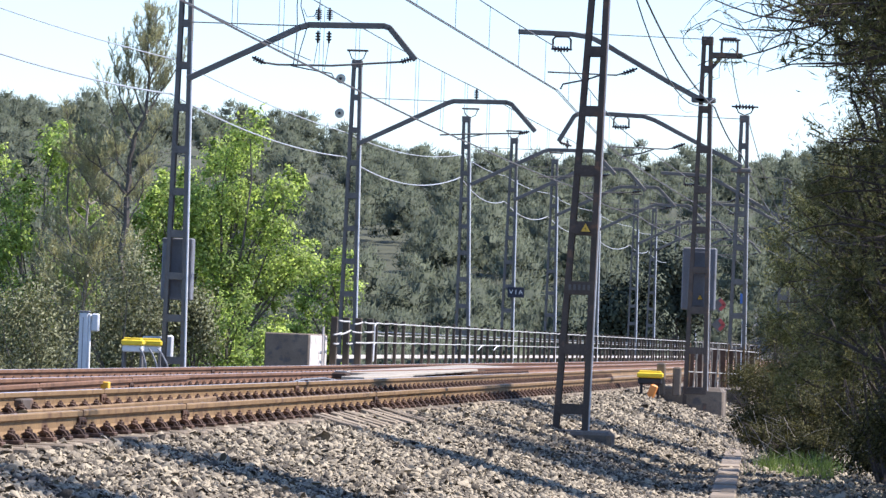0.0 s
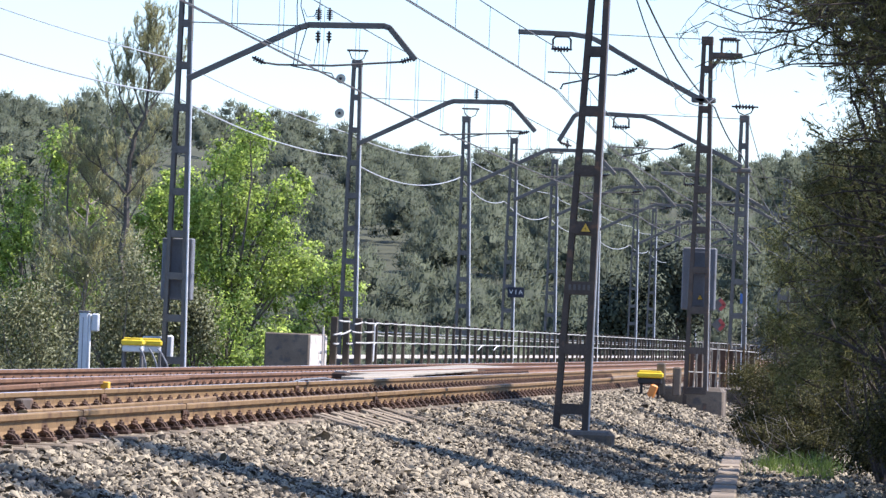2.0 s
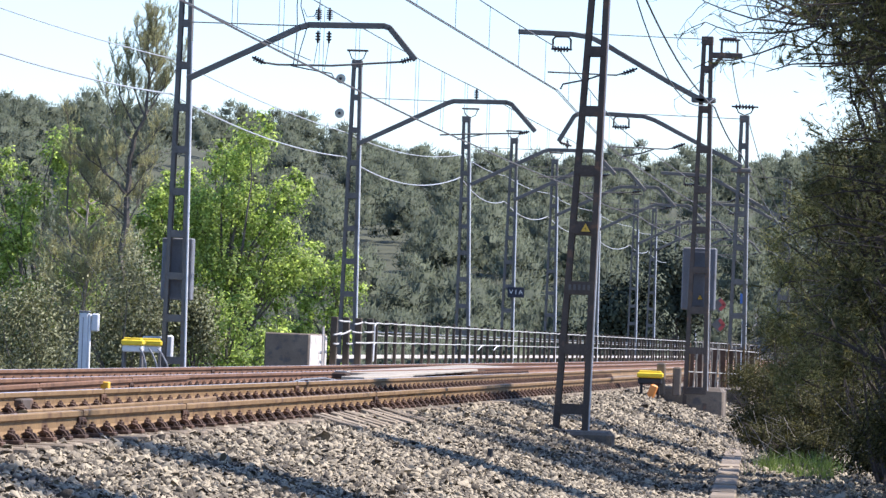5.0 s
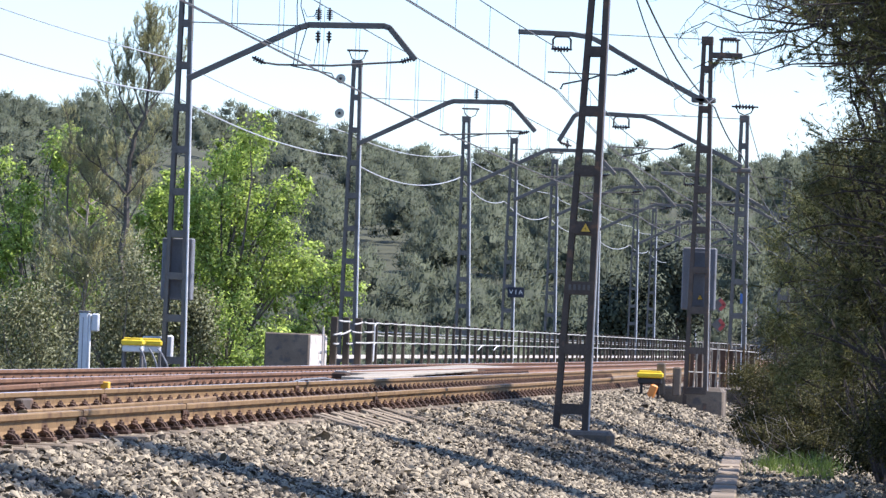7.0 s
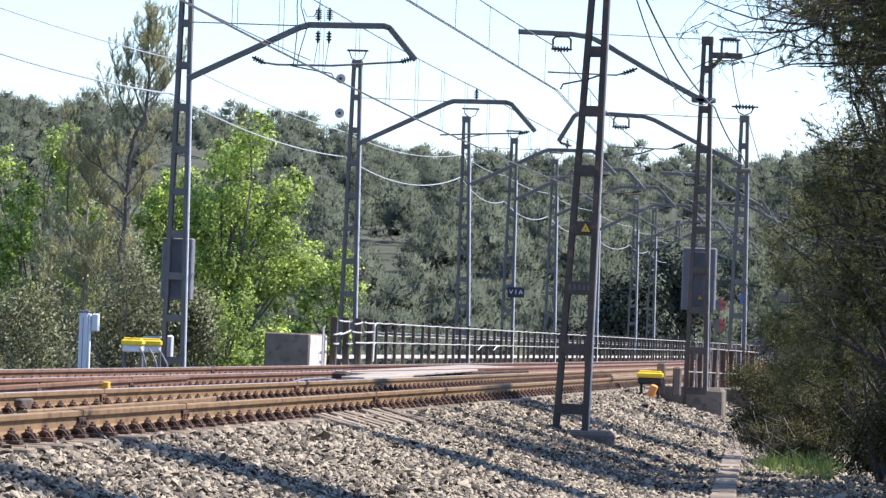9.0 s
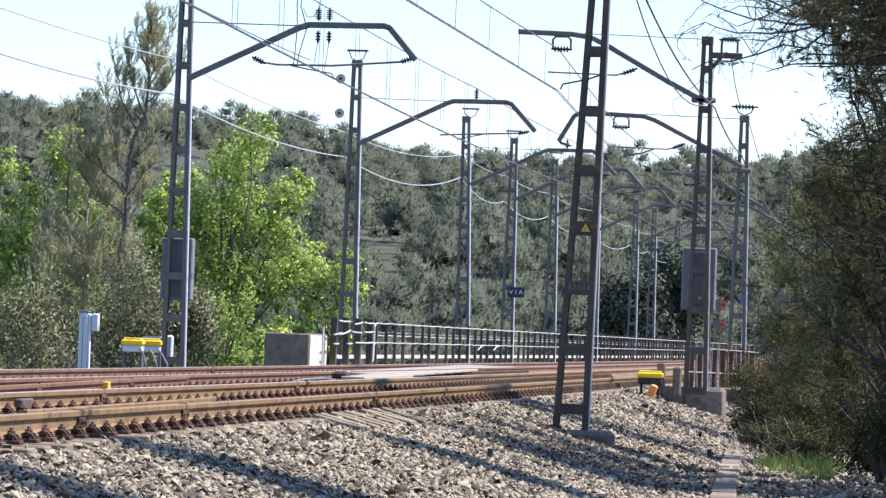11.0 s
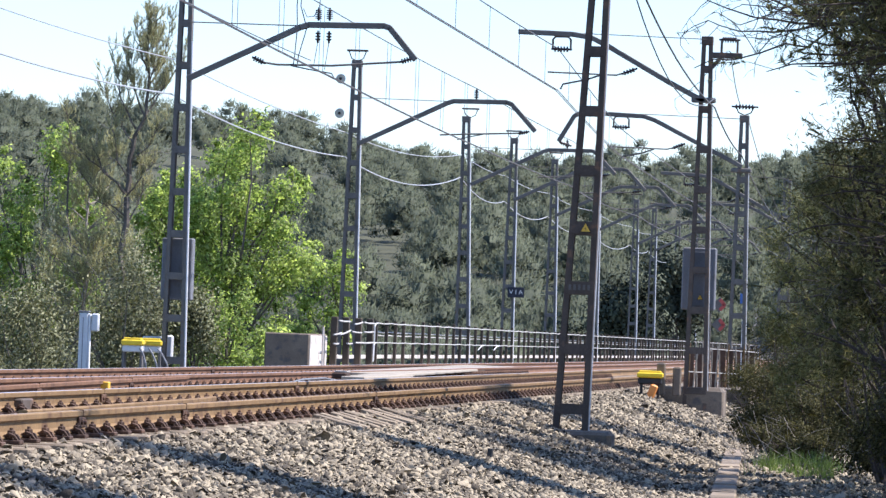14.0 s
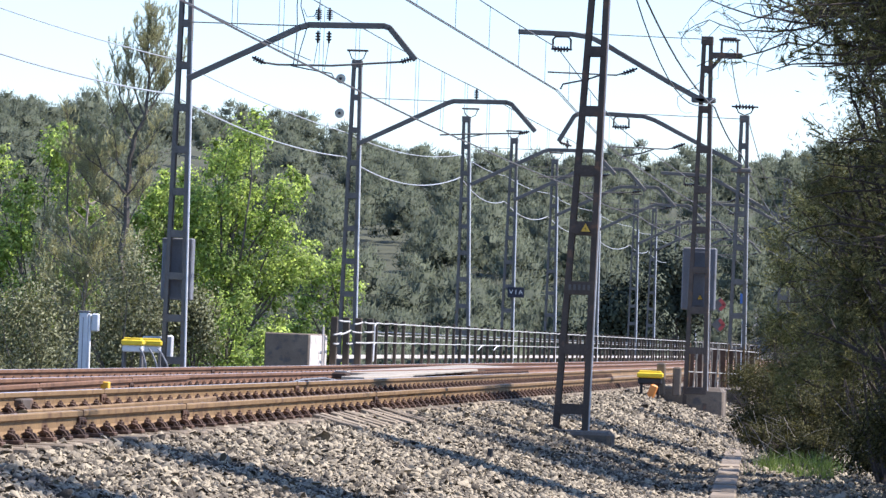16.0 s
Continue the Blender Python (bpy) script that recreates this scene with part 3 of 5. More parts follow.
def far_arm(t, dx, dz):
    """The plainer arm of the other masts along the far track."""
    o = Vector((dx, -0.14, dz))
    path = [(0.0, 5.05), (2.05, 6.06), (2.2, 6.11), (3.42, 6.12), (3.54, 6.08), (4.10, 5.48)]
    pts = [o + Vector((a, 0, b)) for a, b in path]
    s = Shape()
    for a, b in zip(pts[:-1], pts[1:]):
        over = (b - a).normalized() * 0.018
        s.beam(a - over, b + over, 0.06, 0.11, bevel=0.012)
    part("bent_arm", s, [GALV], t, "grey bent steel cantilever arm")
    part("tie_rod", Shape().tube([o + Vector((0.0, 0, 6.12)), o + Vector((2.1, 0, 6.10))], 0.009, 5), [GALV], t)
    part("steady_tube", Shape().tube([o + Vector((1.9, 0, 5.32)), o + Vector((2.6, 0, 5.36)), o + Vector((3.85, 0, 5.42))], 0.02, 6), [GALV], t)
    insulator(t, o + Vector((3.7, 0, 5.41)), o + Vector((3.98, 0, 5.46)))
    insulator(t, o + Vector((2.72, 0, 6.16)), o + Vector((2.72, 0, 6.42)), 0.06, 5)
    part("registration_arm", Shape().tube([o + Vector((2.9, 0, 5.36)), o + Vector((2.6, 0, 5.30)), o + Vector((2.3, 0, 5.22))], 0.013, 5), [GALV], t)


def right_arm(t, dx, dz, drop=0.0, hooked=False):
    """Arm of the near-track masts: rises from the mast and runs level over the track, with a hung yoke."""
    o = Vector((dx, -0.14, dz))
    path = [(0.12, 5.28), (-0.55, 5.62), (-1.75, 6.28), (-2.05, 6.42), (-2.4, 6.47), (-3.42, 6.49)]
    if hooked:
        path = [(0.12, 5.39), (-1.85, 6.36), (-2.1, 6.44), (-2.99, 6.47), (-3.55, 6.46), (-3.66, 6.40), (-3.99, 5.83)]
    pts = [o + Vector((a, 0, b - drop)) for a, b in path]
    s = Shape()
    for a, b in zip(pts[:-1], pts[1:]):
        over = (b - a).normalized() * 0.018
        s.beam(a - over, b + over, 0.06, 0.10, bevel=0.012)
    part("bent_arm", s, [GALV], t, "grey bent steel cantilever arm")
    part("tie_rod", Shape().tube([o + Vector((-2.2, 0, 6.49 - drop)), o + Vector((0.15, 0, 6.45 - drop))], 0.009, 5), [GALV], t)
    part("arm_clamp", Shape().box(o + Vector((0.12, 0.05, 5.3 - drop)), (0.46, 0.16, 0.10), bevel=0.02), [GALV], t)
    if hooked:
        insulator(t, o + Vector((-3.98, 0, 5.80 - drop)), o + Vector((-3.7, 0, 5.72 - drop)), 0.05, 4)
    c = o + Vector((-2.6, 0, 6.42 - drop))
    part("yoke", Shape().tube([c + Vector((-0.17, 0, -0.26)), c + Vector((-0.17, 0, -0.06)), c + Vector((-0.12, 0, 0)), c + Vector((0.12, 0, 0)), c + Vector((0.17, 0, -0.06)), c + Vector((0.17, 0, -0.26))], 0.022, 6), [RUSTY_STEEL], t, "hanging iron yoke")
    insulator(t, c + Vector((-0.2, 0, -0.24)), c + Vector((0.2, 0, -0.24)), 0.06, 5)
    tube = [o + Vector((-2.85, 0, 5.74 - drop)), o + Vector((-1.55, 0, 5.72 - drop)), o + Vector((-1.2, 0, 5.82 - drop))]
    part("steady_tube", Shape().tube(tube, 0.016, 6), [GALV], t)
    insulator(t, o + Vector((-1.45, 0, 5.74 - drop)), o + Vector((-1.15, 0, 5.86 - drop)), 0.05, 4)
    part("registration_arm", Shape().tube([o + Vector((-1.85, 0, 5.71 - drop)), o + Vector((-2.1, 0, 5.62 - drop)), o + Vector((-2.55, 0, 5.52 - drop)), o + Vector((-2.6, 0, 5.42 - drop))], 0.018, 6), [GALV], t)


def masts():
    lean = [0.0, 0.0, -0.9, 0.2, -0.3, 0.2, 0.0, 0.1, 0.0, 0.2]
    for i, y in enumerate(LEFT_MASTS):
        top = 7.0 if i else 7.15
        t = mast(-13.94, y, -0.3, top, 0.44, 0.22, lean[i], label="tapered galvanised lattice catenary mast beside the far track")
        if i == 0:
            left_arm(t, 0.1, 0.3)
            cab = part("switch_cabinet", Shape().box((-0.02, 0.27, 2.0), (0.56, 0.28, 1.12), bevel=0.02), [GREY_BOX], t, "grey steel switch cabinet strapped to the mast")
            for zz in (1.62, 2.18):
                part("cabinet_strap", Shape().box((-0.02, 0.12, zz), (0.50, 0.02, 0.06)), [GREY_BOX], cab)
        elif i < 9:
            far_arm(t, 0.1, 0.3)
        if 0 < i < 8:
            part("top_bracket", Shape().tube([(-0.2, 0, 7.5), (-0.14, 0, 7.34), (0, 0, 7.27), (0.14, 0, 7.34), (0.2, 0, 7.5)], 0.014, 5), [GALV], t)
            part("top_bar", Shape().box((0, 0, 7.52), (0.5, 0.05, 0.05), bevel=0.01), [RUSTY_STEEL], t)
        if i == 1:
            for zz in (6.85, 6.05):
                part("disc_insulator", Shape().lathe((-0.36, -0.1, zz), (0.1, 1, 0), [(-0.01, 0.075), (-0.025, 0.085), (-0.025, 0.105), (0.0, 0.115), (0.025, 0.105), (0.025, 0.085), (0.01, 0.075)], 16), [GLASS_DISC], t, "pale round tension disc")
                part("disc_hub", Shape().lathe((-0.36, -0.1, zz), (0.1, 1, 0), [(-0.06, 0.02), (-0.04, 0.035), (0.04, 0.035), (0.06, 0.02)], 10), [CERAMIC], t)
    data = [(-4.80, -0.56, 6.6, 0.45, 0.21, 1.75), (-4.80, -0.54, 6.51, 0.46, 0.20, 0.0), (-4.80, -0.5, 5.86, 0.44, 0.20, 0.0), (-4.8, -0.5, 5.5, 0.44, 0.2, 0), (-4.8, -0.5, 5.3, 0.44, 0.2, 0), (-4.8, -0.5, 6.4, 0.44, 0.2, 0)]
    out = []
    for i, y in enumerate(RIGHT_MASTS):
        x, z0, z1, w, n, le = data[i]
        t = mast(x, y, z0, z1, w, n, le, mat=RUSTY_STEEL if i < 2 else GALV, pale=(0.009, 0.006, 0.008, 0, 0, 0)[i], label=("brown rusting lattice catenary mast leaning towards the trees" if i == 0 else "grey lattice catenary mast beside the near track"))
        out.append(t)
        if i in (1, 2, 3, 4):
            right_arm(t, -0.15, -z0, (0.0, 0.0, 0.68, 0.95, 0.95)[i], i == 2)
    return out


right_masts = masts()
footing(-4.80, 59.55, -0.66, 1.10, 0.75, 0.36, label="half-buried worn concrete footing of the leaning mast")
footing(-4.85, 89.0, -0.50, 1.2, 1.0, 0.74, CONCRETE_DARK, "large concrete footing block of a mast")


def sag(a, b, drop, n=14):
    a, b = Vector(a), Vector(b)
    return [a.lerp(b, i / n) - Vector((0, 0, 4 * drop * (i / n) * (1 - i / n))) for i in range(n + 1)]


def overhead_line(label, stations, pair):
    """Twin contact wires, messenger and droppers, span by span. stations: (y, x, contact height, messenger height)."""
    t = thing("overhead_line", label, "overhead wire", group="overhead lines")
    for (y0, x0, c0, m0), (y1, x1, c1, m1) in zip(stations[:-1], stations[1:]):
        span = y1 - y0
        for k in (-0.02, 0.02):
            part("contact_wire", Shape().tube(sag((x0 + k, y0, c0), (x1 + k, y1, c1), 0.03), 0.0095, 5, caps=False), [COPPER], t)
        drop = span * span * 0.00006
        mess = sag((x0, y0, m0), (x1, y1, m1), drop)
        part("messenger_wire", Shape().tube(mess, 0.011, 5, caps=False), [COPPER], t)
        if y0 > 200:
            continue
        n = max(3, int(span / 4.6))
        for k in range(n):
            for e in (-0.27, 0.27) if pair else (0.0,):
                u = (k + 0.5) / n + e / span
                top = Vector((x0 + (x1 - x0) * u, y0 + span * u, m0 + (m1 - m0) * u - 4 * drop * u * (1 - u)))
                bot = Vector((top.x, top.y, c0 + (c1 - c0) * u - 0.12 * u * (1 - u)))
                part("dropper", Shape().tube([top, bot], 0.006, 4, caps=False), [COPPER], t)


overhead_line("copper contact wire and messenger over the far track", [(58.0, -11.0, 5.36, 6.5), (83.5, -11.12, 5.18, 6.35), (107.8, -11.12, 5.1, 6.42)] + [(y, -11.12 + 0.15 * (-1) ** i, 5.1, 6.38) for i, y in enumerate(LEFT_MASTS[2:])], True)
overhead_line("copper contact wire and messenger over the near track", [(30.0, -8.05, 5.38, 6.3), (88.6, -7.63, 5.41, 6.2), (105.0, -7.62, 4.92, 5.52), (133.0, -7.4, 4.72, 5.3), (160.0, -7.5, 4.6, 5.2), (190.0, -7.4, 4.6, 5.2), (320.0, -7.5, 4.6, 5.2)], False)


def feeders():
    ys = [56.0] + LEFT_MASTS
    for name, zs, r, sg, dx in (("pale slack feeder cable hung from mast to mast", [4.75, 4.85, 4.75, 5.25, 5.0, 5.0, 5.0, 5.0, 5.0, 5.0, 5.0], 0.015, [0.2, 0.2, 0.42, 0.3, 0.3, 0.3, 0.4, 0.2, 0.3, 0.3], -0.22), ("thin earth wire strung along the masts", [5.3, 5.48, 5.31, 5.9, 5.8, 5.8, 5.8, 5.8, 5.8, 5.8, 5.8], 0.011, [0.12, 0.1, 0.25, 0.1, 0.1, 0.1, 0.1, 0.1, 0.1, 0.1], -0.2)):
        t = thing("feeder_cable", name, "cable", group="feeder cables")
        for i in range(len(ys) - 1):
            part("cable_span", Shape().tube(sag((-13.94 + dx, ys[i], zs[i]), (-13.94 + dx, ys[i + 1], zs[i + 1]), sg[i]), r, 5, caps=False), [CABLE], t)
    for label, r, run in (("bare feeder cable along the near masts", 0.016, [(-4.62, 59.6, 6.35, 0.38), (-4.62, 88.6, 5.17, 0.12), (-4.84, 105.0, 4.97, 0.3), (-4.6, 133.0, 3.9, 0.2), (-4.6, 160.0, 3.8, 0)]), ("slack jumper cable hung before the mast", 0.011, [(-4.62, 59.6, 6.6, 1.1), (-4.62, 88.5, 5.35, 0)]), ("bare feeder cable on the mast tops", 0.010, [(-4.34, 88.6, 6.12, 0.2), (-4.84, 105.0, 6.0, 0)]), ("anchor wire drawn down to the steady arm", 0.009, [(-11.3, 67.6, 5.4, 0.02), (-11.62, 83.3, 5.52, 0)]), ("thin cable falling away from the mast top", 0.010, [(-4.72, 105.0, 5.79, 0.35), (-4.62, 133.0, 3.95, 0)])):
        t = thing("feeder_cable", label, "cable", group="feeder cables")
        for (x0, y0, z0, d), (x1, y1, z1, _) in zip(run[:-1], run[1:]):
            part("cable_span", Shape().tube(sag((x0, y0, z0), (x1, y1, z1), d), r, 5, caps=False), [COPPER], t)
    t = right_masts[1]
    part("top_crossarm", Shape().box((0.36, -0.02, 6.70), (0.62, 0.10, 0.11), bevel=0.015), [RUSTY_STEEL], t, "short steel crossarm")
    part("gusset", Shape().beam((0.10, -0.02, 6.46), (0.26, -0.02, 6.66), 0.06, 0.07, bevel=0.01), [RUSTY_STEEL], t)
    part("yoke", Shape().tube([(0.27, -0.02, 6.72), (0.27, -0.02, 6.98), (0.30, -0.02, 7.02), (0.54, -0.02, 7.02), (0.57, -0.02, 6.98), (0.57, -0.02, 6.72)], 0.024, 6), [RUSTY_STEEL], t)
    insulator(t, (0.22, -0.02, 7.0), (0.62, -0.02, 7.0), 0.06, 6)
    t = right_masts[2]
    part("yoke", Shape().tube([(-0.2, 0, 6.55), (-0.14, 0, 6.42), (0, 0, 6.36), (0.14, 0, 6.42), (0.2, 0, 6.55)], 0.014, 6), [RUSTY_STEEL], t)
    insulator(t, (-0.3, 0, 6.55), (0.3, 0, 6.55), 0.06, 6)


feeders()


# ---- bridge, fence and lineside things ----
def bridge_fence():
    t = thing("bridge_fence", "pale tubular rails on dark posts along the bridge edge", "fence")
    post = Shape().box((0, 0, 0.40), (0.075, 0.10, 1.16), bevel=0.008).mesh("post", [FENCE_POST])
    broad = Shape().box((0, 0, 0.42), (0.14, 0.16, 1.16), bevel=0.012).mesh("post", [FENCE_POST])
    for k, y in enumerate((98.3, 100.4, 102.4, 104.5)):
        p = new("post", broad)
        p.parent = t
        p.matrix_basis = pose(-13.0, y, 0.0, 0, (0.8, -0.6, 0.4, 0.0)[k], 0)
    y, i = 105.6, 0
    while y < 316:
        p = new("post", post)
        p.parent = t
        p.matrix_basis = pose(-13.0 + 0.02 * math.sin(i * 1.7), y, 0.025 * math.sin(i * 2.9), 0, 0.7 * math.sin(i * 4.1), 0)
        y += 1.85
        i += 1
    for a, b in (((98.3, 0.92), (100.2, 0.91)), ((101.0, 0.86), (102.3, 0.91)), ((102.6, 0.91), (104.4, 0.90)), ((97.6, 0.62), (98.8, 0.66)), ((98.6, 0.62), (100.3, 0.72)), ((100.6, 0.70), (102.2, 0.68)), ((102.6, 0.70), (104.4, 0.71)), ((97.6, 0.43), (98.4, 0.43)), ((99.8, 0.44), (100.6, 0.44)), ((101.2, 0.46), (104.5, 0.47))):
        part("fence_rail", Shape().tube([(-12.9, a[0], a[1]), (-12.9, (a[0] + b[0]) / 2, (a[1] + b[1]) / 2 - 0.01), (-12.9, b[0], b[1])], 0.019, 6), [FENCE_PIPE], t)
    for z, r, y0, x in ((0.91, 0.015, 105.2, -12.93), (0.71, 0.014, 104.8, -13.07), (0.635, 0.014, 104.8, -13.07), (0.47, 0.013, 105.0, -12.93)):
        y = y0
        while y < 316:
            y1 = min(y + 5.55, 316)
            bend = [Vector((x, y + (y1 - y) * j / 4, z + 0.009 * math.sin(3.1 * (y + j) + z * 9))) for j in range(5)]
            part("fence_rail", Shape().tube(bend, r, 6), [FENCE_PIPE], t)
            y = y1 + 0.03
    for y in (128.0, 132.4):
        part("bent_rail_end", Shape().tube([(-12.92, y, 0.34), (-12.92, y + 0.9, 0.45), (-12.92, y + 1.6, 0.47)], 0.015, 6), [GALV_BRIGHT], t)
    y = 98.6
    while y < 316:
        part("bottom_rail", Shape().beam((-13.08, y, 0.15), (-13.08, min(y + 7.4, 316), 0.15), 0.03, 0.085, bevel=0.006), [CONCRETE_PALE], t)
        y += 7.42
    part("end_stile", Shape().tube([(-12.93, 104.75, 0.05), (-12.93, 104.8, 0.84), (-12.93, 104.95, 0.9), (-12.93, 105.3, 0.91)], 0.015, 6), [GALV_BRIGHT], t)
    part("end_stile", Shape().tube([(-12.93, 104.6, 0.05), (-12.93, 104.7, 0.42), (-12.93, 104.85, 0.46), (-12.93, 105.2, 0.47)], 0.014, 6), [GALV_BRIGHT], t)
    s = Shape().prism([(-0.3, -0.9), (0.3, -0.9), (0.3, 0.0), (-0.3, 0.0)], [(-13.1, 98, -0.05), (-13.1, 330, -0.05)])
    solid("bridge_kerb", s, [CONCRETE_PALE], "pale concrete kerb along the bridge edge", "kerb", kind="structure")
    s = Shape().prism([(-4.6, -1.2), (4.6, -1.2), (4.6, 0.0), (-4.6, 0.0)], [(-8.75, 98, -0.215), (-8.75, 335, -0.215)])
    solid("bridge_deck", s, [CONCRETE_DARK], "dark ballasted concrete bridge deck", "bridge deck", kind="structure")


bridge_fence()


def picket_fence():
    t = thing("picket_fence", "row of uneven pale pickets before dark rusty boards", "fence")
    n = 17
    a, b = Vector((-5.45, 98.0, -0.3)), Vector((-4.35, 106.0, -0.3))
    for i in range(n):
        p = a.lerp(b, i / (n - 1)) + Vector((rng.normal(0, 0.02), 0, 0))
        top = p + Vector((rng.normal(0, 0.04), 0, 1.02 + rng.normal(0, 0.05)))
        part("picket", Shape().beam(p, top, 0.035, 0.03, bevel=0.004), [DRY_TWIG if i % 4 else RAIL_RUST], t)
    for i in range(9):
        p = a.lerp(b, (i + 0.5) / 9) + Vector((-0.06, 0.08, 0.0))
        part("board", Shape().beam(p, p + Vector((0, 0, 0.93)), 0.135, 0.02, bevel=0.004), [RUST_DARK], t)
    for z in (0.93, 0.42):
        part("fence_rail", Shape().tube([a + Vector((0, -0.04, z)), b + Vector((0, -0.04, z - 0.06))], 0.009, 5), [FENCE_PIPE], t)


picket_fence()


def abutment_block():
    s = Shape()
    s.box((-13.66, 97.35, 0.16), (0.93, 2.7, 0.92), bevel=0.025)
    t = thing("abutment_block", "squat weathered concrete block with a pale side", "concrete block")
    part("block", s, [CONCRETE_DARK], t)
    # Thin paler slab on the sun's side: sunlight put into the concrete colour.
    part("sunlit_side", Shape().box((-13.188, 97.35, 0.16), (0.012, 2.6, 0.86)), [CONCRETE_PALE], t, "side face coloured pale for the sunlight on it")
    t = thing("marker_post", "thin pale post behind the concrete block", "post", (-13.1, 97.4, 0.1))
    part("stake", Shape().tube([(0, 0, -0.3), (0, 0, 0.68)], 0.025, 6), [CONCRETE_PALE], t)


abutment_block()


def point_machine(x, y, z, turn, pair):
    """Point motor: iron body with a yellow hood, feet and cables."""
    t = thing("point_machine", "point motor with a bright yellow hood beside the rails", "point machine", (x, y, z), "point machines", turn=turn)
    wide = 0.40 if pair > 1 else 0.50
    for i in range(pair):
        dx, dy = 0.24 * i, 0.9 * i
        part("body", Shape().box((dx, dy, 0.19), (wide - 0.04, 0.4, 0.12), bevel=0.025), [GREY_LIGHT if pair > 1 else BLACK], t)
        s = Shape()
        s.box((dx, dy, 0.30), (wide, 0.44, 0.10), bevel=0.03)
        s.box((dx, dy, 0.36), (wide - 0.08, 0.36, 0.05), bevel=0.02)
        part("hood", s, [YELLOW], t, "yellow hood")
        for k in (-0.16, 0.16):
            part("foot", Shape().box((dx + k, dy, -0.02), (0.05, 0.3, 0.32), bevel=0.01), [BLACK if pair == 1 else GALV], t)
    if pair > 1:
        for k in range(3):
            part("cable", Shape().tube([(0.14 + 0.16 * k, -0.2, 0.2), (0.20 + 0.17 * k, -0.28, 0.12), (0.26 + 0.19 * k, -0.32, -0.05), (0.30 + 0.2 * k, -0.32, -0.3)], 0.017, 6), [GREY_BOX], t)
        part("lid_box", Shape().box((0.20, 1.35, 0.36), (0.34, 0.2, 0.12), bevel=0.02), [GREY_LIGHT], t, "white plastic lid box")
        part("terminal_box", Shape().box((0.52, 1.2, 0.22), (0.15, 0.2, 0.46), bevel=0.03), [GREY_LIGHT], t, "white plastic terminal box")
    else:
        part("stop", Shape().box((0.04, -0.28, -0.04), (0.15, 0.12, 0.34), Euler((0, 0.35, 0)).to_matrix(), 0.03), [ORANGE], t, "orange plastic end piece")


point_machine(-14.50, 82.5, 0.05, 4, 2)
point_machine(-5.62, 88.0, -0.22, 3, 1)


def relay_post():
    t = thing("relay_post", "grey metal post with a small pale box", "post", (-15.49, 83.0, -0.5))
    part("column", Shape().box((0, 0, 0.68), (0.17, 0.16, 1.36), bevel=0.025), [GREY_LIGHT], t)
    part("door_seam", Shape().box((-0.01, -0.082, 0.72), (0.012, 0.006, 1.1)), [GREY_BOX], t)
    part("cap", Shape().box((0, 0, 1.37), (0.19, 0.18, 0.03), bevel=0.01), [GREY_BOX], t)
    # White right-hand strip: the post's sunlit side put in as colour.
    part("sunlit_edge", Shape().box((0.105, -0.02, 0.68), (0.03, 0.1, 1.3), bevel=0.005), [WHITE_PAINT], t, "white strip for the sunlit edge")
    part("side_box", Shape().box((0.2, 0, 1.18), (0.13, 0.14, 0.32), bevel=0.02), [GREY_LIGHT], t, "pale plastic box")


relay_post()


def equipment_cabinet():
    """Cabinet strapped behind the second mast, and the small posts beside its footing."""
    t = thing("switch_cabinet", "tall dark grey steel cabinet carried on the mast", "cabinet", (-4.80, 88.95, 1.93))
    part("body", Shape().box((-0.02, 0, 0), (0.64, 0.28, 1.18), bevel=0.02), [GREY_BOX], t)
    part("door", Shape().box((-0.02, -0.155, 0), (0.40, 0.02, 1.02), bevel=0.006), [GREY_BOX], t)
    warning(t, (0.02, -0.176, -0.36), 0.11)
    part("conduit", Shape().tube([(0.22, 0, -0.58), (0.22, 0, -1.6)], 0.016, 6), [GALV], t)
    for x, h in ((-5.42, 0.62), (-5.12, 0.55)):
        p = thing("marker_stump", "weathered short concrete stump beside the footing", "stump", (x, 88.1, -0.3), "stumps")
        part("stump_body", Shape().box((0, 0, h / 2), (0.16, 0.14, h), bevel=0.025), [CONCRETE_DARK], p)


def warning(parent, c, w):
    """A yellow triangle with a black border and a black bolt."""
    c = Vector(c)
    def tri(r, dy):
        return [c + Vector((r * math.sin(a), dy, r * math.cos(a))) for a in (0, 2.0944, 4.1888)]
    for name, r, d, m in (("sign_border", w * 0.64, -0.002, BLACK), ("sign_face", w * 0.5, -0.006, SIGN_YELLOW)):
        f, b = tri(r, d - 0.004), tri(r, d)
        part(name, Shape().add(f + b, [(0, 1, 2), (5, 4, 3), (0, 3, 4, 1), (1, 4, 5, 2), (2, 5, 3, 0)]), [m], parent, "triangular yellow warning sign" if name == "sign_face" else "")
    z = [(0.06, 0.3), (-0.12, -0.02), (0.02, 0.0), (-0.05, -0.3), (0.13, 0.06), (-0.01, 0.04)]
    part("bolt_mark", Shape().add([c + Vector((a * w * 0.7, -0.012, b * w * 0.7)) for a, b in z], [(0, 1, 2, 5), (5, 2, 3, 4)]), [BLACK], parent)


equipment_cabinet()


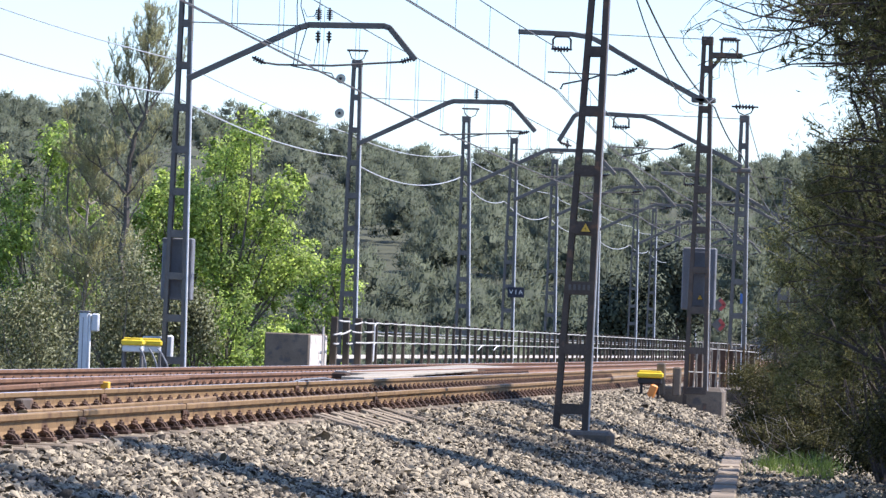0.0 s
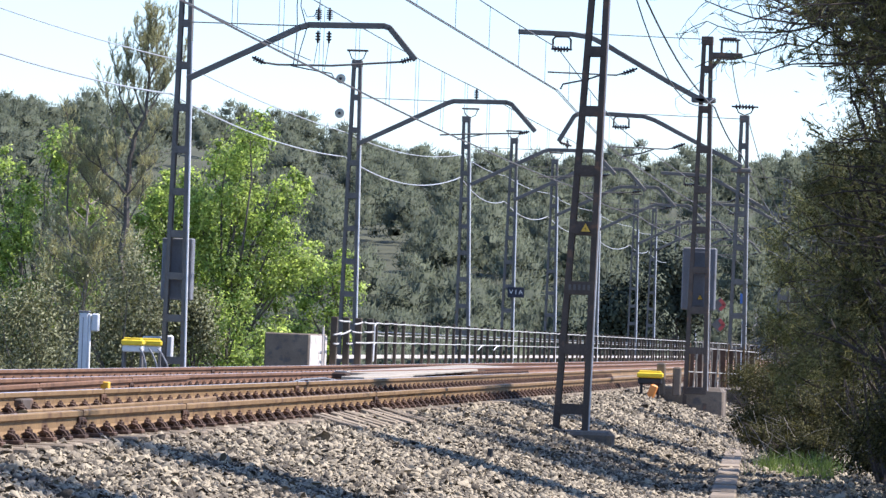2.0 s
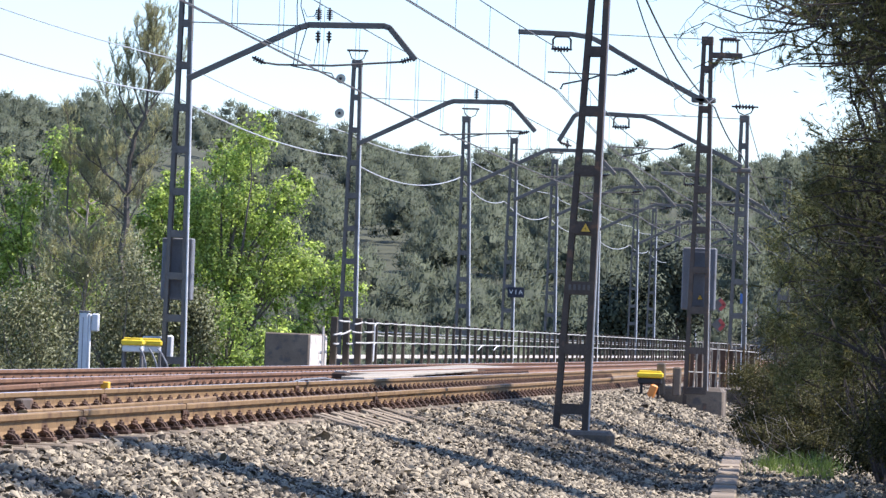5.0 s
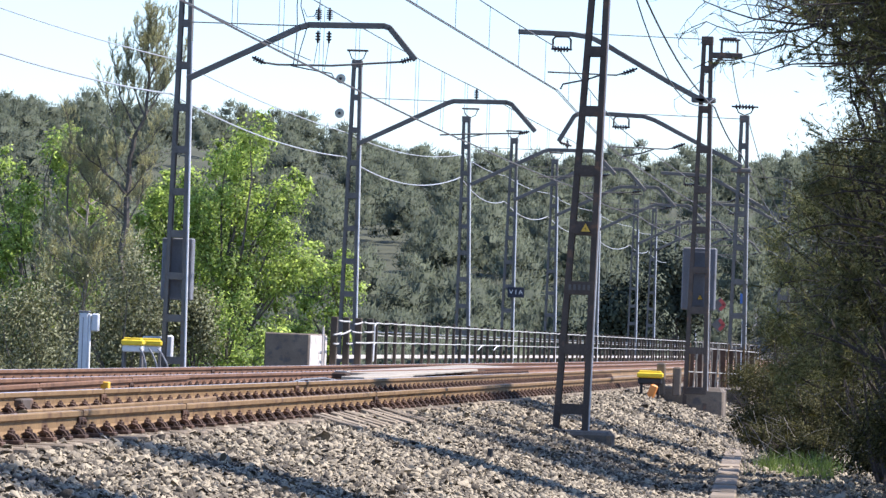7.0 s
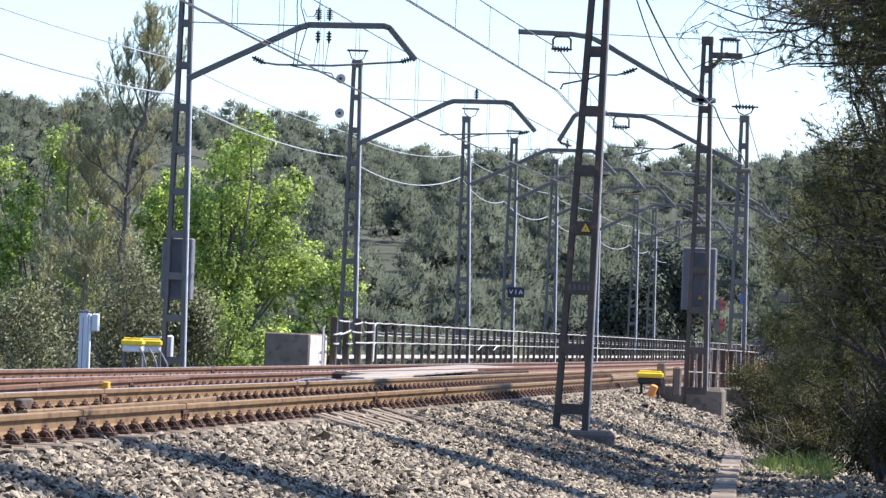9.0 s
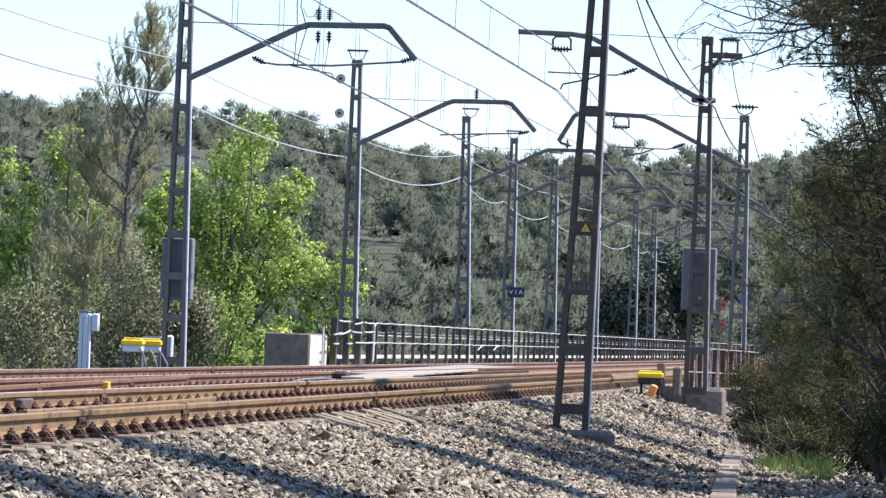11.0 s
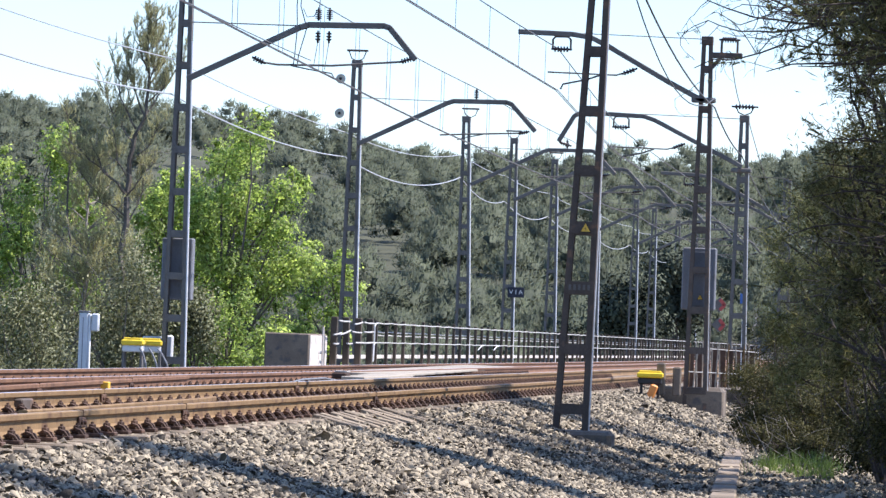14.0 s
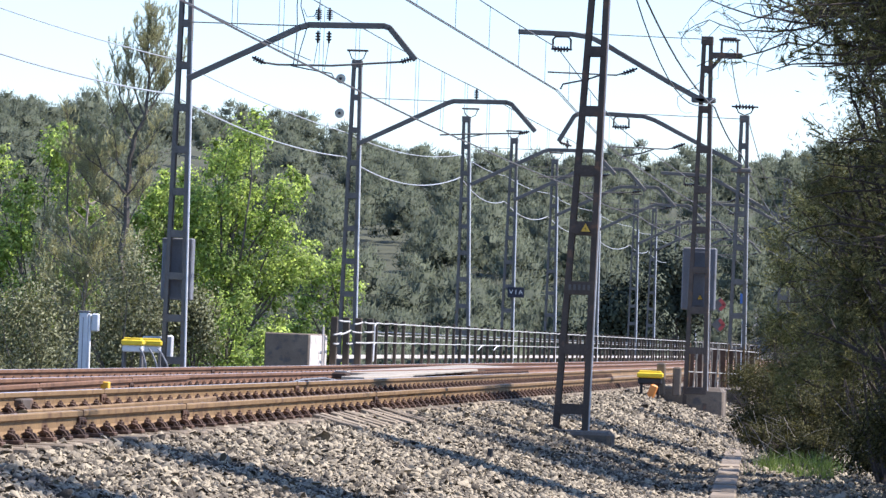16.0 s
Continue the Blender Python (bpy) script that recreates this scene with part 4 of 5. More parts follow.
def near_mast_plates():
    t = right_masts[0]
    lean = math.tan(radians(1.75))
    c = Vector((lean * 2.66, -0.115, 2.66))
    part("number_plate", Shape().box((lean * 1.9, -0.112, 1.9), (0.36, 0.008, 0.15), bevel=0.002), [RUSTY_STEEL], t, "rusty cast plate with worn raised writing")
    for i in range(5):
        part("plate_bar", Shape().box((lean * 1.9 - 0.12 + 0.06 * i, -0.119, 1.9), (0.032, 0.006, 0.07)), [GALV], t)
    part("sign_backing", Shape().box((lean * 2.66, -0.112, 2.66), (0.33, 0.008, 0.16), bevel=0.002), [RUSTY_STEEL], t)
    warning(t, c + Vector((0.03, -0.01, -0.015)), 0.14)


near_mast_plates()


def text_mesh(word, size):
    cu = bpy.data.curves.new("letters", "FONT")
    cu.body, cu.size, cu.align_x, cu.align_y, cu.extrude = word, size, "CENTER", "CENTER", 0.004
    ob = bpy.data.objects.new("letters", cu)
    scene.collection.objects.link(ob)
    bpy.context.view_layer.update()
    me = bpy.data.meshes.new_from_object(ob.evaluated_get(bpy.context.evaluated_depsgraph_get()))
    bpy.data.objects.remove(ob)
    me.materials.clear()
    me.materials.append(WHITE_PAINT)
    return me


def via_sign():
    t = thing("track_sign", "dark blue enamel plate with white letters on the mast", "sign", (-13.67, 146.55, 2.15))
    part("plate", Shape().box((0, 0, 0), (0.52, 0.02, 0.32), bevel=0.004), [SIGN_BLUE], t)
    for ch, dx in (("V", -0.15), ("I", 0.0), ("A", 0.15)):
        p = part("letter", text_mesh(ch, 0.2), None, t)
        p.matrix_basis = pose(dx, -0.016, 0.0, 90, 0, 0)


via_sign()


def chevron_signs():
    for z in (2.02, 1.38):
        t = thing("chevron_sign", "white plate with a red arrowhead on a post", "sign", (-7.45, 150, z), "chevron signs")
        part("plate", Shape().box((0, 0, 0), (0.34, 0.02, 0.34), Euler((0, radians(45), 0)).to_matrix(), 0.004), [GALV], t)
        s = Shape()
        s.beam((0.02, -0.016, 0.17), (0.17, -0.016, 0.0), 0.02, 0.11)
        s.beam((0.02, -0.016, -0.17), (0.17, -0.016, 0.0), 0.02, 0.11)
        part("arrowhead", s, [RED_PAINT], t)
    t = thing("signal_post", "thin white post with a small blue plate", "post", (-5.25, 118.0, -0.4))
    part("pole", Shape().tube([(0, 0, 0), (0, 0, 2.5)], 0.03, 8), [WHITE_PAINT], t)
    part("plate", Shape().box((-0.03, -0.03, 2.3), (0.13, 0.02, 0.25), bevel=0.004), [material("mid_blue_enamel", (0.05, 0.12, 0.35), (0.08, 0.17, 0.45), 0.4)], t, "small blue plate")


chevron_signs()


def track_clutter():
    t = thing("board_walkway", "pale bleached boards laid between the rails", "walkway")
    for i in range(14):
        part("board", Shape().box((-9.9 - 0.104 * i, 80 + 2.6 * i, -0.03), (1.2, 2.5, 0.05), bevel=0.01), [SLEEPER_PALE], t)
    for i in range(3):
        part("board", Shape().box((-9.12 - 0.12 * i, 72.6 + 2.5 * i, -0.035), (0.36 + 0.14 * i, 2.4, 0.05), bevel=0.01), [SLEEPER_PALE], t)
    t = thing("long_plank", "long pale plank lying beside the far rail", "plank", (-12.32, 120.0, -0.09))
    part("plank_body", Shape().beam((0.06, -10.5, 0.04), (-0.1, 16.0, 0.04), 0.24, 0.09, bevel=0.01), [SLEEPER_PALE], t)
    t = thing("marker_block", "small orange-yellow block on the sleepers between rails", "marker", (-9.56, 52.6, -0.10))
    part("block", Shape().box((0, 0, 0.05), (0.12, 0.12, 0.09), bevel=0.01), [SIGN_YELLOW], t)
    part("bracket", Shape().box((-0.11, 0, 0.03), (0.1, 0.1, 0.06), bevel=0.008), [GALV], t)
    t = thing("rail_lubricator", "grey steel box clamped beside the rail", "box", (-8.05, 40.6, -0.16))
    part("case", Shape().box((-0.12, 0, 0.06), (0.24, 0.5, 0.13), bevel=0.015), [RUSTY_STEEL], t)
    t = thing("cable_trough", "line of pale brown concrete trough covers on the path", "cable trough")
    for i in range(26):
        part("trough_cover", Shape().box((-2.25 - 0.041 * i * 1.02, 47 + 1.02 * i, -0.95 + rng.normal(0, 0.008)), (0.27, 0.97, 0.08), Euler((rng.normal(0, 0.01), rng.normal(0, 0.02), 0.041 + rng.normal(0, 0.02))).to_matrix(), 0.012), [TROUGH], t)
    for x, y, h in ((-4.62, 47.3, 0.15), (-3.35, 66.0, 0.16)):
        p = thing("stake", "short dark stake in the ballast", "stake", (x, y, float(ground_z(x, y)) - 0.03), "stakes")
        part("peg", Shape().tube([(0, 0, 0), (0.01, 0, h)], [0.035, 0.03], 7), [BLACK], p)


track_clutter()


# ---- plants ----
def limb(s, a, b, r0, r1, bend=0.1, n=5, slot=0):
    a, b = Vector(a), Vector(b)
    L = (b - a).length
    pts, rs = [], []
    side = Vector(rng.normal(0, 1, 3)) * bend * L
    for i in range(n + 1):
        t = i / n
        pts.append(a.lerp(b, t) + side * (t * (1 - t)) + Vector(rng.normal(0, 0.012 * L, 3)) * (t > 0))
        rs.append(r0 + (r1 - r0) * t)
    s.tube(pts, rs, 6, slot)
    return pts


def bough_leaves(c, r, n, leaf, clusters=26, loose=0.7, slim=0.6):
    """Leaves in small clusters inside an uneven ellipsoid round c."""
    c, r = np.asarray(c, float), np.asarray(r, float)
    d = unit(rng.normal(0, 1, (clusters, 3)))
    cc = c + d * r * (rng.uniform(0.2, 1.2, (clusters, 1)) ** 0.7)
    k = max(1, n // clusters)
    spread = float(np.mean(r)) * 0.23
    pts = (cc[:, None] + rng.normal(0, spread, (clusters, k, 3)) * np.array([1, 1, 1.1])).reshape(-1, 3)
    out = (pts - c) / r + np.array([0, 0, 0.5])
    soft = unit(unit(out) + 0.9 * unit((pts.reshape(clusters, k, 3) - cc[:, None]).reshape(-1, 3)) + rng.normal(0, 0.35, pts.shape))
    side = unit(np.cross(cc - c, rng.normal(0, 1, cc.shape))) * 0.006
    stalk = np.stack([c - side, c + side, cc + side, cc - side], 1)
    return np.concatenate([leaf_quads(pts, out, leaf, leaf * slim, loose), stalk]), np.concatenate([soft, unit(cc - c)])


MOVERS = []


def broadleaf(x, y, z, boughs, label, leaf=0.115, per=900, trunk_r=0.11, sway=1.0, mat=LEAF):
    """boughs: (dx, dy, height, radius) in metres from the foot."""
    t = thing("broadleaf_tree", label, "tree", (x, y, z), "broadleaf trees")
    top = max(b[2] for b in boughs)
    s = Shape()
    limb(s, (0, 0, 0), (0.1, 0, top * 0.8), trunk_r, 0.02, 0.05, 8)
    for dx, dy, h, r in boughs:
        limb(s, (0.02, 0, max(0.3, h * 0.45)), (dx, dy, h), trunk_r * 0.4, 0.012, 0.15)
    part("trunk", s, [BARK], t, "grey-brown bark")
    for dx, dy, h, r in boughs:
        q, soft = bough_leaves((0, 0, 0), (r * 1.05, r, r * 0.9), int(per * r * r / 0.36), leaf, clusters=int(20 + 40 * r))
        for _ in range(3):
            d = unit(rng.normal(0, 1, 3) + np.array([0.2 * np.sign(dx), 0, 0.1])) * r * rng.uniform(0.95, 1.35)
            q2, soft2 = bough_leaves(d, (r * 0.42, r * 0.4, r * 0.36), int(per * r * r / 0.36 * 0.17), leaf, clusters=9)
            q, soft = np.concatenate([q, q2]), np.concatenate([soft, soft2])
        b = part("bough", quads_mesh("bough", q, mat, soft=soft), None, t)
        b.location = (dx, dy, h)
        tagged(b, kind="stuff")
        MOVERS.append((b, (dx, dy, h), sway * h / 5.0, 0.15 * dx + 0.1 * h))
    return t


def shoot_needles(pts, per_m, length, width, spread):
    """Thin needles set along a shoot, slanting forward."""
    out = []
    pts = [np.array(p) for p in pts]
    for a, b in zip(pts[:-1], pts[1:]):
        L = np.linalg.norm(b - a)
        n = max(1, int(L * per_m))
        u = rng.uniform(0, 1, (n, 1))
        base = a + (b - a) * u
        d = unit((b - a) / max(L, 1e-6) + rng.normal(0, spread, (n, 3)))
        side = unit(np.cross(d, rng.normal(0, 1, (n, 3)))) * width / 2
        tip = base + d * length * rng.uniform(0.6, 1.2, (n, 1))
        out.append(np.stack([base - side, base + side, tip], 1))
    return np.concatenate(out) if out else np.zeros((0, 3, 3))


def feathery_pine():
    """The slim pine on the embankment: a dark forked stem, upswept shoots at the ends of its limbs, dead grey twigs below."""
    t = thing("slim_pine", "slim sparse young pine with upswept feathery shoots", "tree", (-18.15, 100.0, -1.1))
    s = Shape()
    limb(s, (0.22, 0, 0), (0.30, 0, 4.62), 0.085, 0.07, 0.01, 7)
    limb(s, (0.30, 0, 4.6), (0.42, 0, 5.85), 0.068, 0.05, 0.02, 5)
    up = limb(s, (0.42, 0, 5.82), (0.66, 0, 6.3), 0.048, 0.04, 0.04, 4) + limb(s, (0.66, 0, 6.3), (0.70, 0.05, 8.75), 0.04, 0.008, 0.04, 8)
    stems = [up[4:]]
    for a, b, c, r in (((0.66, 0, 6.3), (0.9, 0.1, 6.75), (1.38, 0.1, 7.5), 0.024), ((0.68, 0, 6.9), (0.95, 0.2, 7.4), (1.1, 0.2, 8.5), 0.022), ((0.69, 0, 7.2), (0.55, -0.2, 7.6), (0.42, -0.2, 8.2), 0.018),
                       ((0.62, 0, 6.3), (0.35, 0.2, 6.9), (0.12, 0.2, 8.0), 0.024), ((0.45, 0, 6.0), (0.1, -0.2, 6.7), (-0.12, -0.2, 7.75), 0.024), ((0.40, 0, 5.7), (-0.1, 0.2, 6.3), (-0.38, 0.2, 7.15), 0.022),
                       ((0.7, 0, 7.0), (0.85, -0.3, 7.3), (0.95, -0.3, 7.95), 0.016), ((0.7, 0, 6.6), (1.05, -0.2, 6.9), (1.5, -0.1, 7.7), 0.018), ((0.3, 0, 6.6), (0.2, 0, 7.0), (0.3, 0.1, 7.6), 0.014),
                       ((0.69, 0, 7.6), (0.8, 0, 7.9), (0.82, 0, 8.6), 0.012), ((0.69, 0, 7.5), (0.6, 0.1, 7.8), (0.6, 0.1, 8.45), 0.012)):
        stems.append(limb(s, a, b, r, r * 0.7, 0.06, 4) + limb(s, b, c, r * 0.7, 0.005, 0.06, 6))
    bare = []
    for a, b, c, r in (((0.28, -0.05, 4.6), (-0.2, -0.2, 5.05), (-0.58, -0.2, 5.9), 0.034), ((-0.1, -0.15, 5.0), (-0.45, -0.3, 5.25), (-0.95, -0.3, 5.7), 0.022), ((0.32, 0, 4.9), (0.1, -0.2, 5.3), (-0.05, -0.2, 6.0), 0.022),
                       ((0.3, 0, 4.55), (0.6, -0.2, 4.9), (0.95, -0.2, 5.3), 0.022), ((0.38, 0, 5.3), (0.75, -0.1, 5.6), (1.1, -0.1, 6.2), 0.018), ((0.28, 0, 4.1), (-0.3, -0.2, 4.6), (-0.75, -0.3, 5.1), 0.02),
                       ((0.26, 0, 3.7), (0.55, 0.1, 4.4), (0.62, 0.1, 5.4), 0.022), ((-0.9, 0.3, 3.4), (-1.0, 0.2, 5.2), (-1.15, 0.2, 6.5), 0.028), ((0.26, 0, 3.9), (-0.1, -0.2, 4.3), (-0.5, -0.3, 4.5), 0.016)):
        bare.append(limb(s, a, b, r, r * 0.7, 0.12, 5) + limb(s, b, c, r * 0.7, 0.006, 0.15, 6))
    dead = Shape()
    q = []
    for pts, count, start in [(p, 36, 0.85) for p in stems] + [(p, 30, 0.65) for p in bare]:
        n = len(pts)
        for _ in range(count):
            u = (n - 1) * (1 - rng.uniform(0, start))
            i = min(int(u), n - 2)
            a = Vector(pts[i]).lerp(Vector(pts[i + 1]), u - i)
            lean = rng.uniform(0.15, 0.75)
            ang = rng.uniform(0, 2 * math.pi)
            L = rng.uniform(0.16, 0.46) * (1.15 - 0.35 * u / n)
            b = a + Vector((math.cos(ang) * lean, math.sin(ang) * lean, 1.0)) * L
            mid = a.lerp(b, 0.5) + Vector((math.cos(ang), math.sin(ang), 0)) * 0.16 * L
            s.tube([a, mid, b], [0.005, 0.004, 0.002], 3, caps=False)
            q.append(shoot_needles([a.lerp(mid, 0.4), mid, b], 190, 0.062, 0.0085, 0.42))
            for _ in range(2):
                p = mid.lerp(b, rng.uniform(-0.4, 0.5))
                e = p + Vector((rng.normal(0, 0.07), rng.normal(0, 0.07), rng.uniform(0.08, 0.2)))
                q.append(shoot_needles([p, e], 190, 0.055, 0.008, 0.42))
    for pts in bare:
        for _ in range(5):
            p = Vector(pts[rng.integers(2, len(pts))])
            limb(dead, p, p + Vector((rng.normal(0, 0.28), rng.normal(-0.1, 0.1), rng.uniform(-0.05, 0.4))), 0.009, 0.003, 0.4, 5)
    part("trunk", s, [BARK], t, "dark grey-brown bark")
    tagged(part("dead_branchwork", dead, [BARK_PALE], t, "bare pale grey twigs"), kind="stuff")
    crown = part("crown", quads_mesh("crown", np.concatenate(q), NEEDLE, per=3), None, t)
    MOVERS.append((crown, (0, 0, 0), 0.10, 0.5))


def shrub(x, y, w, h, label, mat=SHRUB, leaf=0.075, n=6000, z=None, name="shrub", twigs=10, bark=None):
    z = float(ground_z(x, y)) if z is None else z
    t = thing(name, label, "shrub", (x, y, z - 0.05), "shrubs")
    s = Shape()
    for _ in range(twigs):
        a = rng.uniform(0, 2 * math.pi)
        limb(s, (rng.normal(0, 0.08), rng.normal(0, 0.08), 0), (math.cos(a) * w * 0.4, math.sin(a) * w * 0.35, h * rng.uniform(0.5, 0.95)), 0.025, 0.006, 0.2)
    part("branchwork", s, [bark or BARK], t)
    q, soft = [], []
    for _ in range(7):
        c = np.array([rng.uniform(-0.32, 0.32) * w, rng.uniform(-0.3, 0.3) * w, h * rng.uniform(0.2, 0.78)])
        a, b = bough_leaves(c, (w * 0.28, w * 0.28, h * 0.27), n // 7, leaf, 40, 0.9)
        q.append(a)
        soft.append(b)
    part("foliage", quads_mesh("foliage", np.concatenate(q), mat, soft=np.concatenate(soft)), None, t)
    return t


def crown_boughs(outline, deep, r0, r1, count):
    """Many small boughs that fill an outline of (height, left, right) rows, evenly spread with gaps between."""
    hs, ls, rs = zip(*outline)
    made = []
    while len(made) < count:
        best, far = None, -1
        for _ in range(7):
            h = rng.uniform(hs[0], hs[-1])
            a, b = np.interp(h, hs, ls), np.interp(h, hs, rs)
            p = (rng.uniform(a, b), rng.uniform(-deep, deep) * 0.5, h)
            gap = min([math.dist(p, m[:3]) for m in made] or [9])
            if gap > far:
                best, far = p, gap
        made.append((*best, rng.uniform(r0, r1)))
    return made


def left_plants():
    broadleaf(-17.0, 109.0, -1.6, crown_boughs([(1.5, -0.9, 1.5), (2.6, -1.0, 1.3), (3.6, -1.0, 1.75), (4.4, -0.9, 1.9), (5.2, -0.8, 1.3), (6.0, -0.5, 1.35), (6.8, 0.0, 0.7)], 1.6, 0.34, 0.54, 30), "young broadleaf tree with fresh green leaves by the embankment", leaf=0.10)
    broadleaf(-14.9, 112.0, -1.6, crown_boughs([(1.6, -0.6, 0.3), (2.4, -0.8, 0.5), (3.2, -0.7, 0.6), (3.9, -0.2, 0.35)], 1.0, 0.28, 0.42, 13), "small bright green broadleaf tree behind the concrete block", sway=1.2, leaf=0.10)
    broadleaf(-21.3, 108.0, -1.9, crown_boughs([(2.4, -1.3, 1.5), (4.0, -1.4, 1.4), (5.2, -1.3, 1.2), (6.4, -1.2, 0.9), (7.1, -0.6, 0.7)], 1.6, 0.36, 0.56, 24), "leafy light green tree on the embankment", leaf=0.10)
    broadleaf(-18.6, 112.0, -1.7, crown_boughs([(3.4, -1.0, 1.1), (4.8, -0.9, 1.0), (5.8, -0.6, 0.9), (6.5, -0.2, 0.7)], 1.4, 0.36, 0.54, 16), "leafy green tree growing behind the slim pine", leaf=0.10)
    broadleaf(-15.7, 101.0, -0.6, crown_boughs([(0.3, -0.9, 1.0), (1.0, -0.9, 0.9), (1.7, -0.7, 0.6), (2.0, -0.4, 0.3)], 0.9, 0.25, 0.36, 13), "low bright green leafy bush on the embankment edge", sway=0.6, trunk_r=0.05, leaf=0.085)
    feathery_pine()
    t = thing("young_pine", "bushy grey-green young pine on the embankment", "tree", (-18.9, 100.6, -1.6))
    s = Shape()
    limb(s, (0, 0, 0), (0.2, 0, 5.8), 0.09, 0.015, 0.03, 8)
    q = []
    for _ in range(70):
        h = rng.uniform(1.2, 5.8)
        a = rng.uniform(0, 2 * math.pi)
        r = (2.0 - 0.24 * h) * rng.uniform(0.5, 1.0)
        pts = limb(s, (0.03 * h, 0, h), (0.03 * h + math.cos(a) * r, math.sin(a) * r, h + r * 0.7), 0.02, 0.006, 0.2)
        for _ in range(12):
            i = rng.integers(2, len(pts))
            p = Vector(pts[i])
            q.append(shoot_needles([p, p + Vector((rng.normal(0, 0.15), rng.normal(0, 0.15), rng.uniform(0.2, 0.5)))], 150, 0.085, 0.014, 0.5))
    part("trunk", s, [BARK_PALE], t)
    part("crown", quads_mesh("crown", np.concatenate(q), NEEDLE, per=3), None, t)
    for x, y, w, h in ((-20.2, 95, 2.4, 2.9), (-18.4, 94, 2.2, 2.7), (-16.9, 95, 2.2, 3.0), (-19.3, 97, 2.6, 3.6), (-17.3, 98, 2.4, 3.6), (-15.8, 97, 1.6, 2.2), (-21.4, 97, 2.6, 3.4)):
        shrub(x, y, w, h, "dense olive-green shrub on the embankment slope")


left_plants()


def overhanging_pine(x, y, z, H, label, reach, n_arms, needles, lo=0.12, mat=NEEDLE_DARK, twigs=7, card=0.024, heart=0.55):
    """A pine with long irregular limbs, fine twigs and needle tufts at their ends."""
    t = thing("overhanging_pine", label, "tree", (x, y, z), "lineside pines")
    s = Shape()
    limb(s, (0, 0, 0), (0.2, 0.2, H), 0.18, 0.04, 0.02, 8)
    groups = [[] for _ in range(5)]
    for k in range(n_arms):
        h = H * rng.uniform(lo, 1.0)
        a = rng.uniform(0, 2 * math.pi)
        r = reach * rng.uniform(0.45, 1.05)
        up = rng.uniform(-0.15, 0.45)
        end = Vector((math.cos(a) * r, math.sin(a) * r, h + r * up))
        pts = limb(s, (0.02 * h, 0.02 * h, h), end, 0.026, 0.005, 0.35, 6)
        g = groups[k % 5]
        for _ in range(twigs):
            i = rng.integers(2, len(pts))
            p = Vector(pts[i - 1]).lerp(Vector(pts[i]), rng.uniform(0, 1))
            e = p + Vector((rng.normal(0, 0.26), rng.normal(0, 0.26), rng.normal(0.14, 0.2)))
            mid = (p + e) / 2 + Vector(rng.normal(0, 0.05, 3))
            s.tube([p, mid, e], [0.005, 0.004, 0.0025], 3, caps=False)
            L = max((e - mid).length, 0.05)
            g.append(shoot_needles([mid, e], needles / L, 0.085, 0.017, 0.65))
            if Vector((e.x, e.y, 0)).length < reach * heart:
                m = 16
                base = np.array(e)[None] + rng.normal(0, 0.18, (m, 3))
                g.append(leaf_quads(base, rng.normal(0, 1, (m, 3)), 0.17 + card * 0.6, card, 1.0)[:, :3])
    part("trunk", s, [BARK_DARK], t)
    for i, g in enumerate(groups):
        b = part("bough", quads_mesh("bough", np.concatenate(g), mat, per=3), None, t)
        MOVERS.append((b, (0, 0, 0), -0.10, 1.1 * i))
    return t


def bushy_pine(x, y, z, outline, deep, count, label, mat):
    """A thick pine: limbs that end in soft clumps of short needles."""
    t = thing("bushy_pine", label, "tree", (x, y, z), "lineside pines")
    s = Shape()
    dead = Shape()
    top = outline[-1][0]
    limb(s, (0.4, 0, 0), (0.3, 0, top * 0.95), 0.13, 0.03, 0.03, 8)
    groups = [([], []) for _ in range(4)]
    for k, (dx, dy, h, r) in enumerate(crown_boughs(outline, deep, 0.26, 0.46, count)):
        pts = limb(s, (0.35, 0, max(h * 0.7, 0.2)), (dx, dy, h), 0.03, 0.006, 0.2, 6)
        for j in range(4):
            p = Vector(pts[rng.integers(3, len(pts))])
            limb(dead if j < 2 else s, p, p + Vector(rng.normal(0, 0.3, 3)) - Vector((0.05, 0.25, 0)), 0.007, 0.003, 0.5, 5)
        q, soft = bough_leaves((dx, dy, h), (r * 1.15, r, r * 0.8), 760, 0.095, 24, 1.3, 0.16)
        groups[k % 4][0].append(q)
        groups[k % 4][1].append(soft)
    part("trunk", s, [BARK_DARK], t)
    tagged(part("dead_branchwork", dead, [BARK_PALE], t, "bare pale dead twigs"), kind="stuff")
    for k, (q, soft) in enumerate(groups):
        b = part("bough", quads_mesh("bough", np.concatenate(q), mat, soft=np.concatenate(soft)), None, t)
        MOVERS.append((b, (0, 0, 0), -0.08, 1.3 * k))
    return t


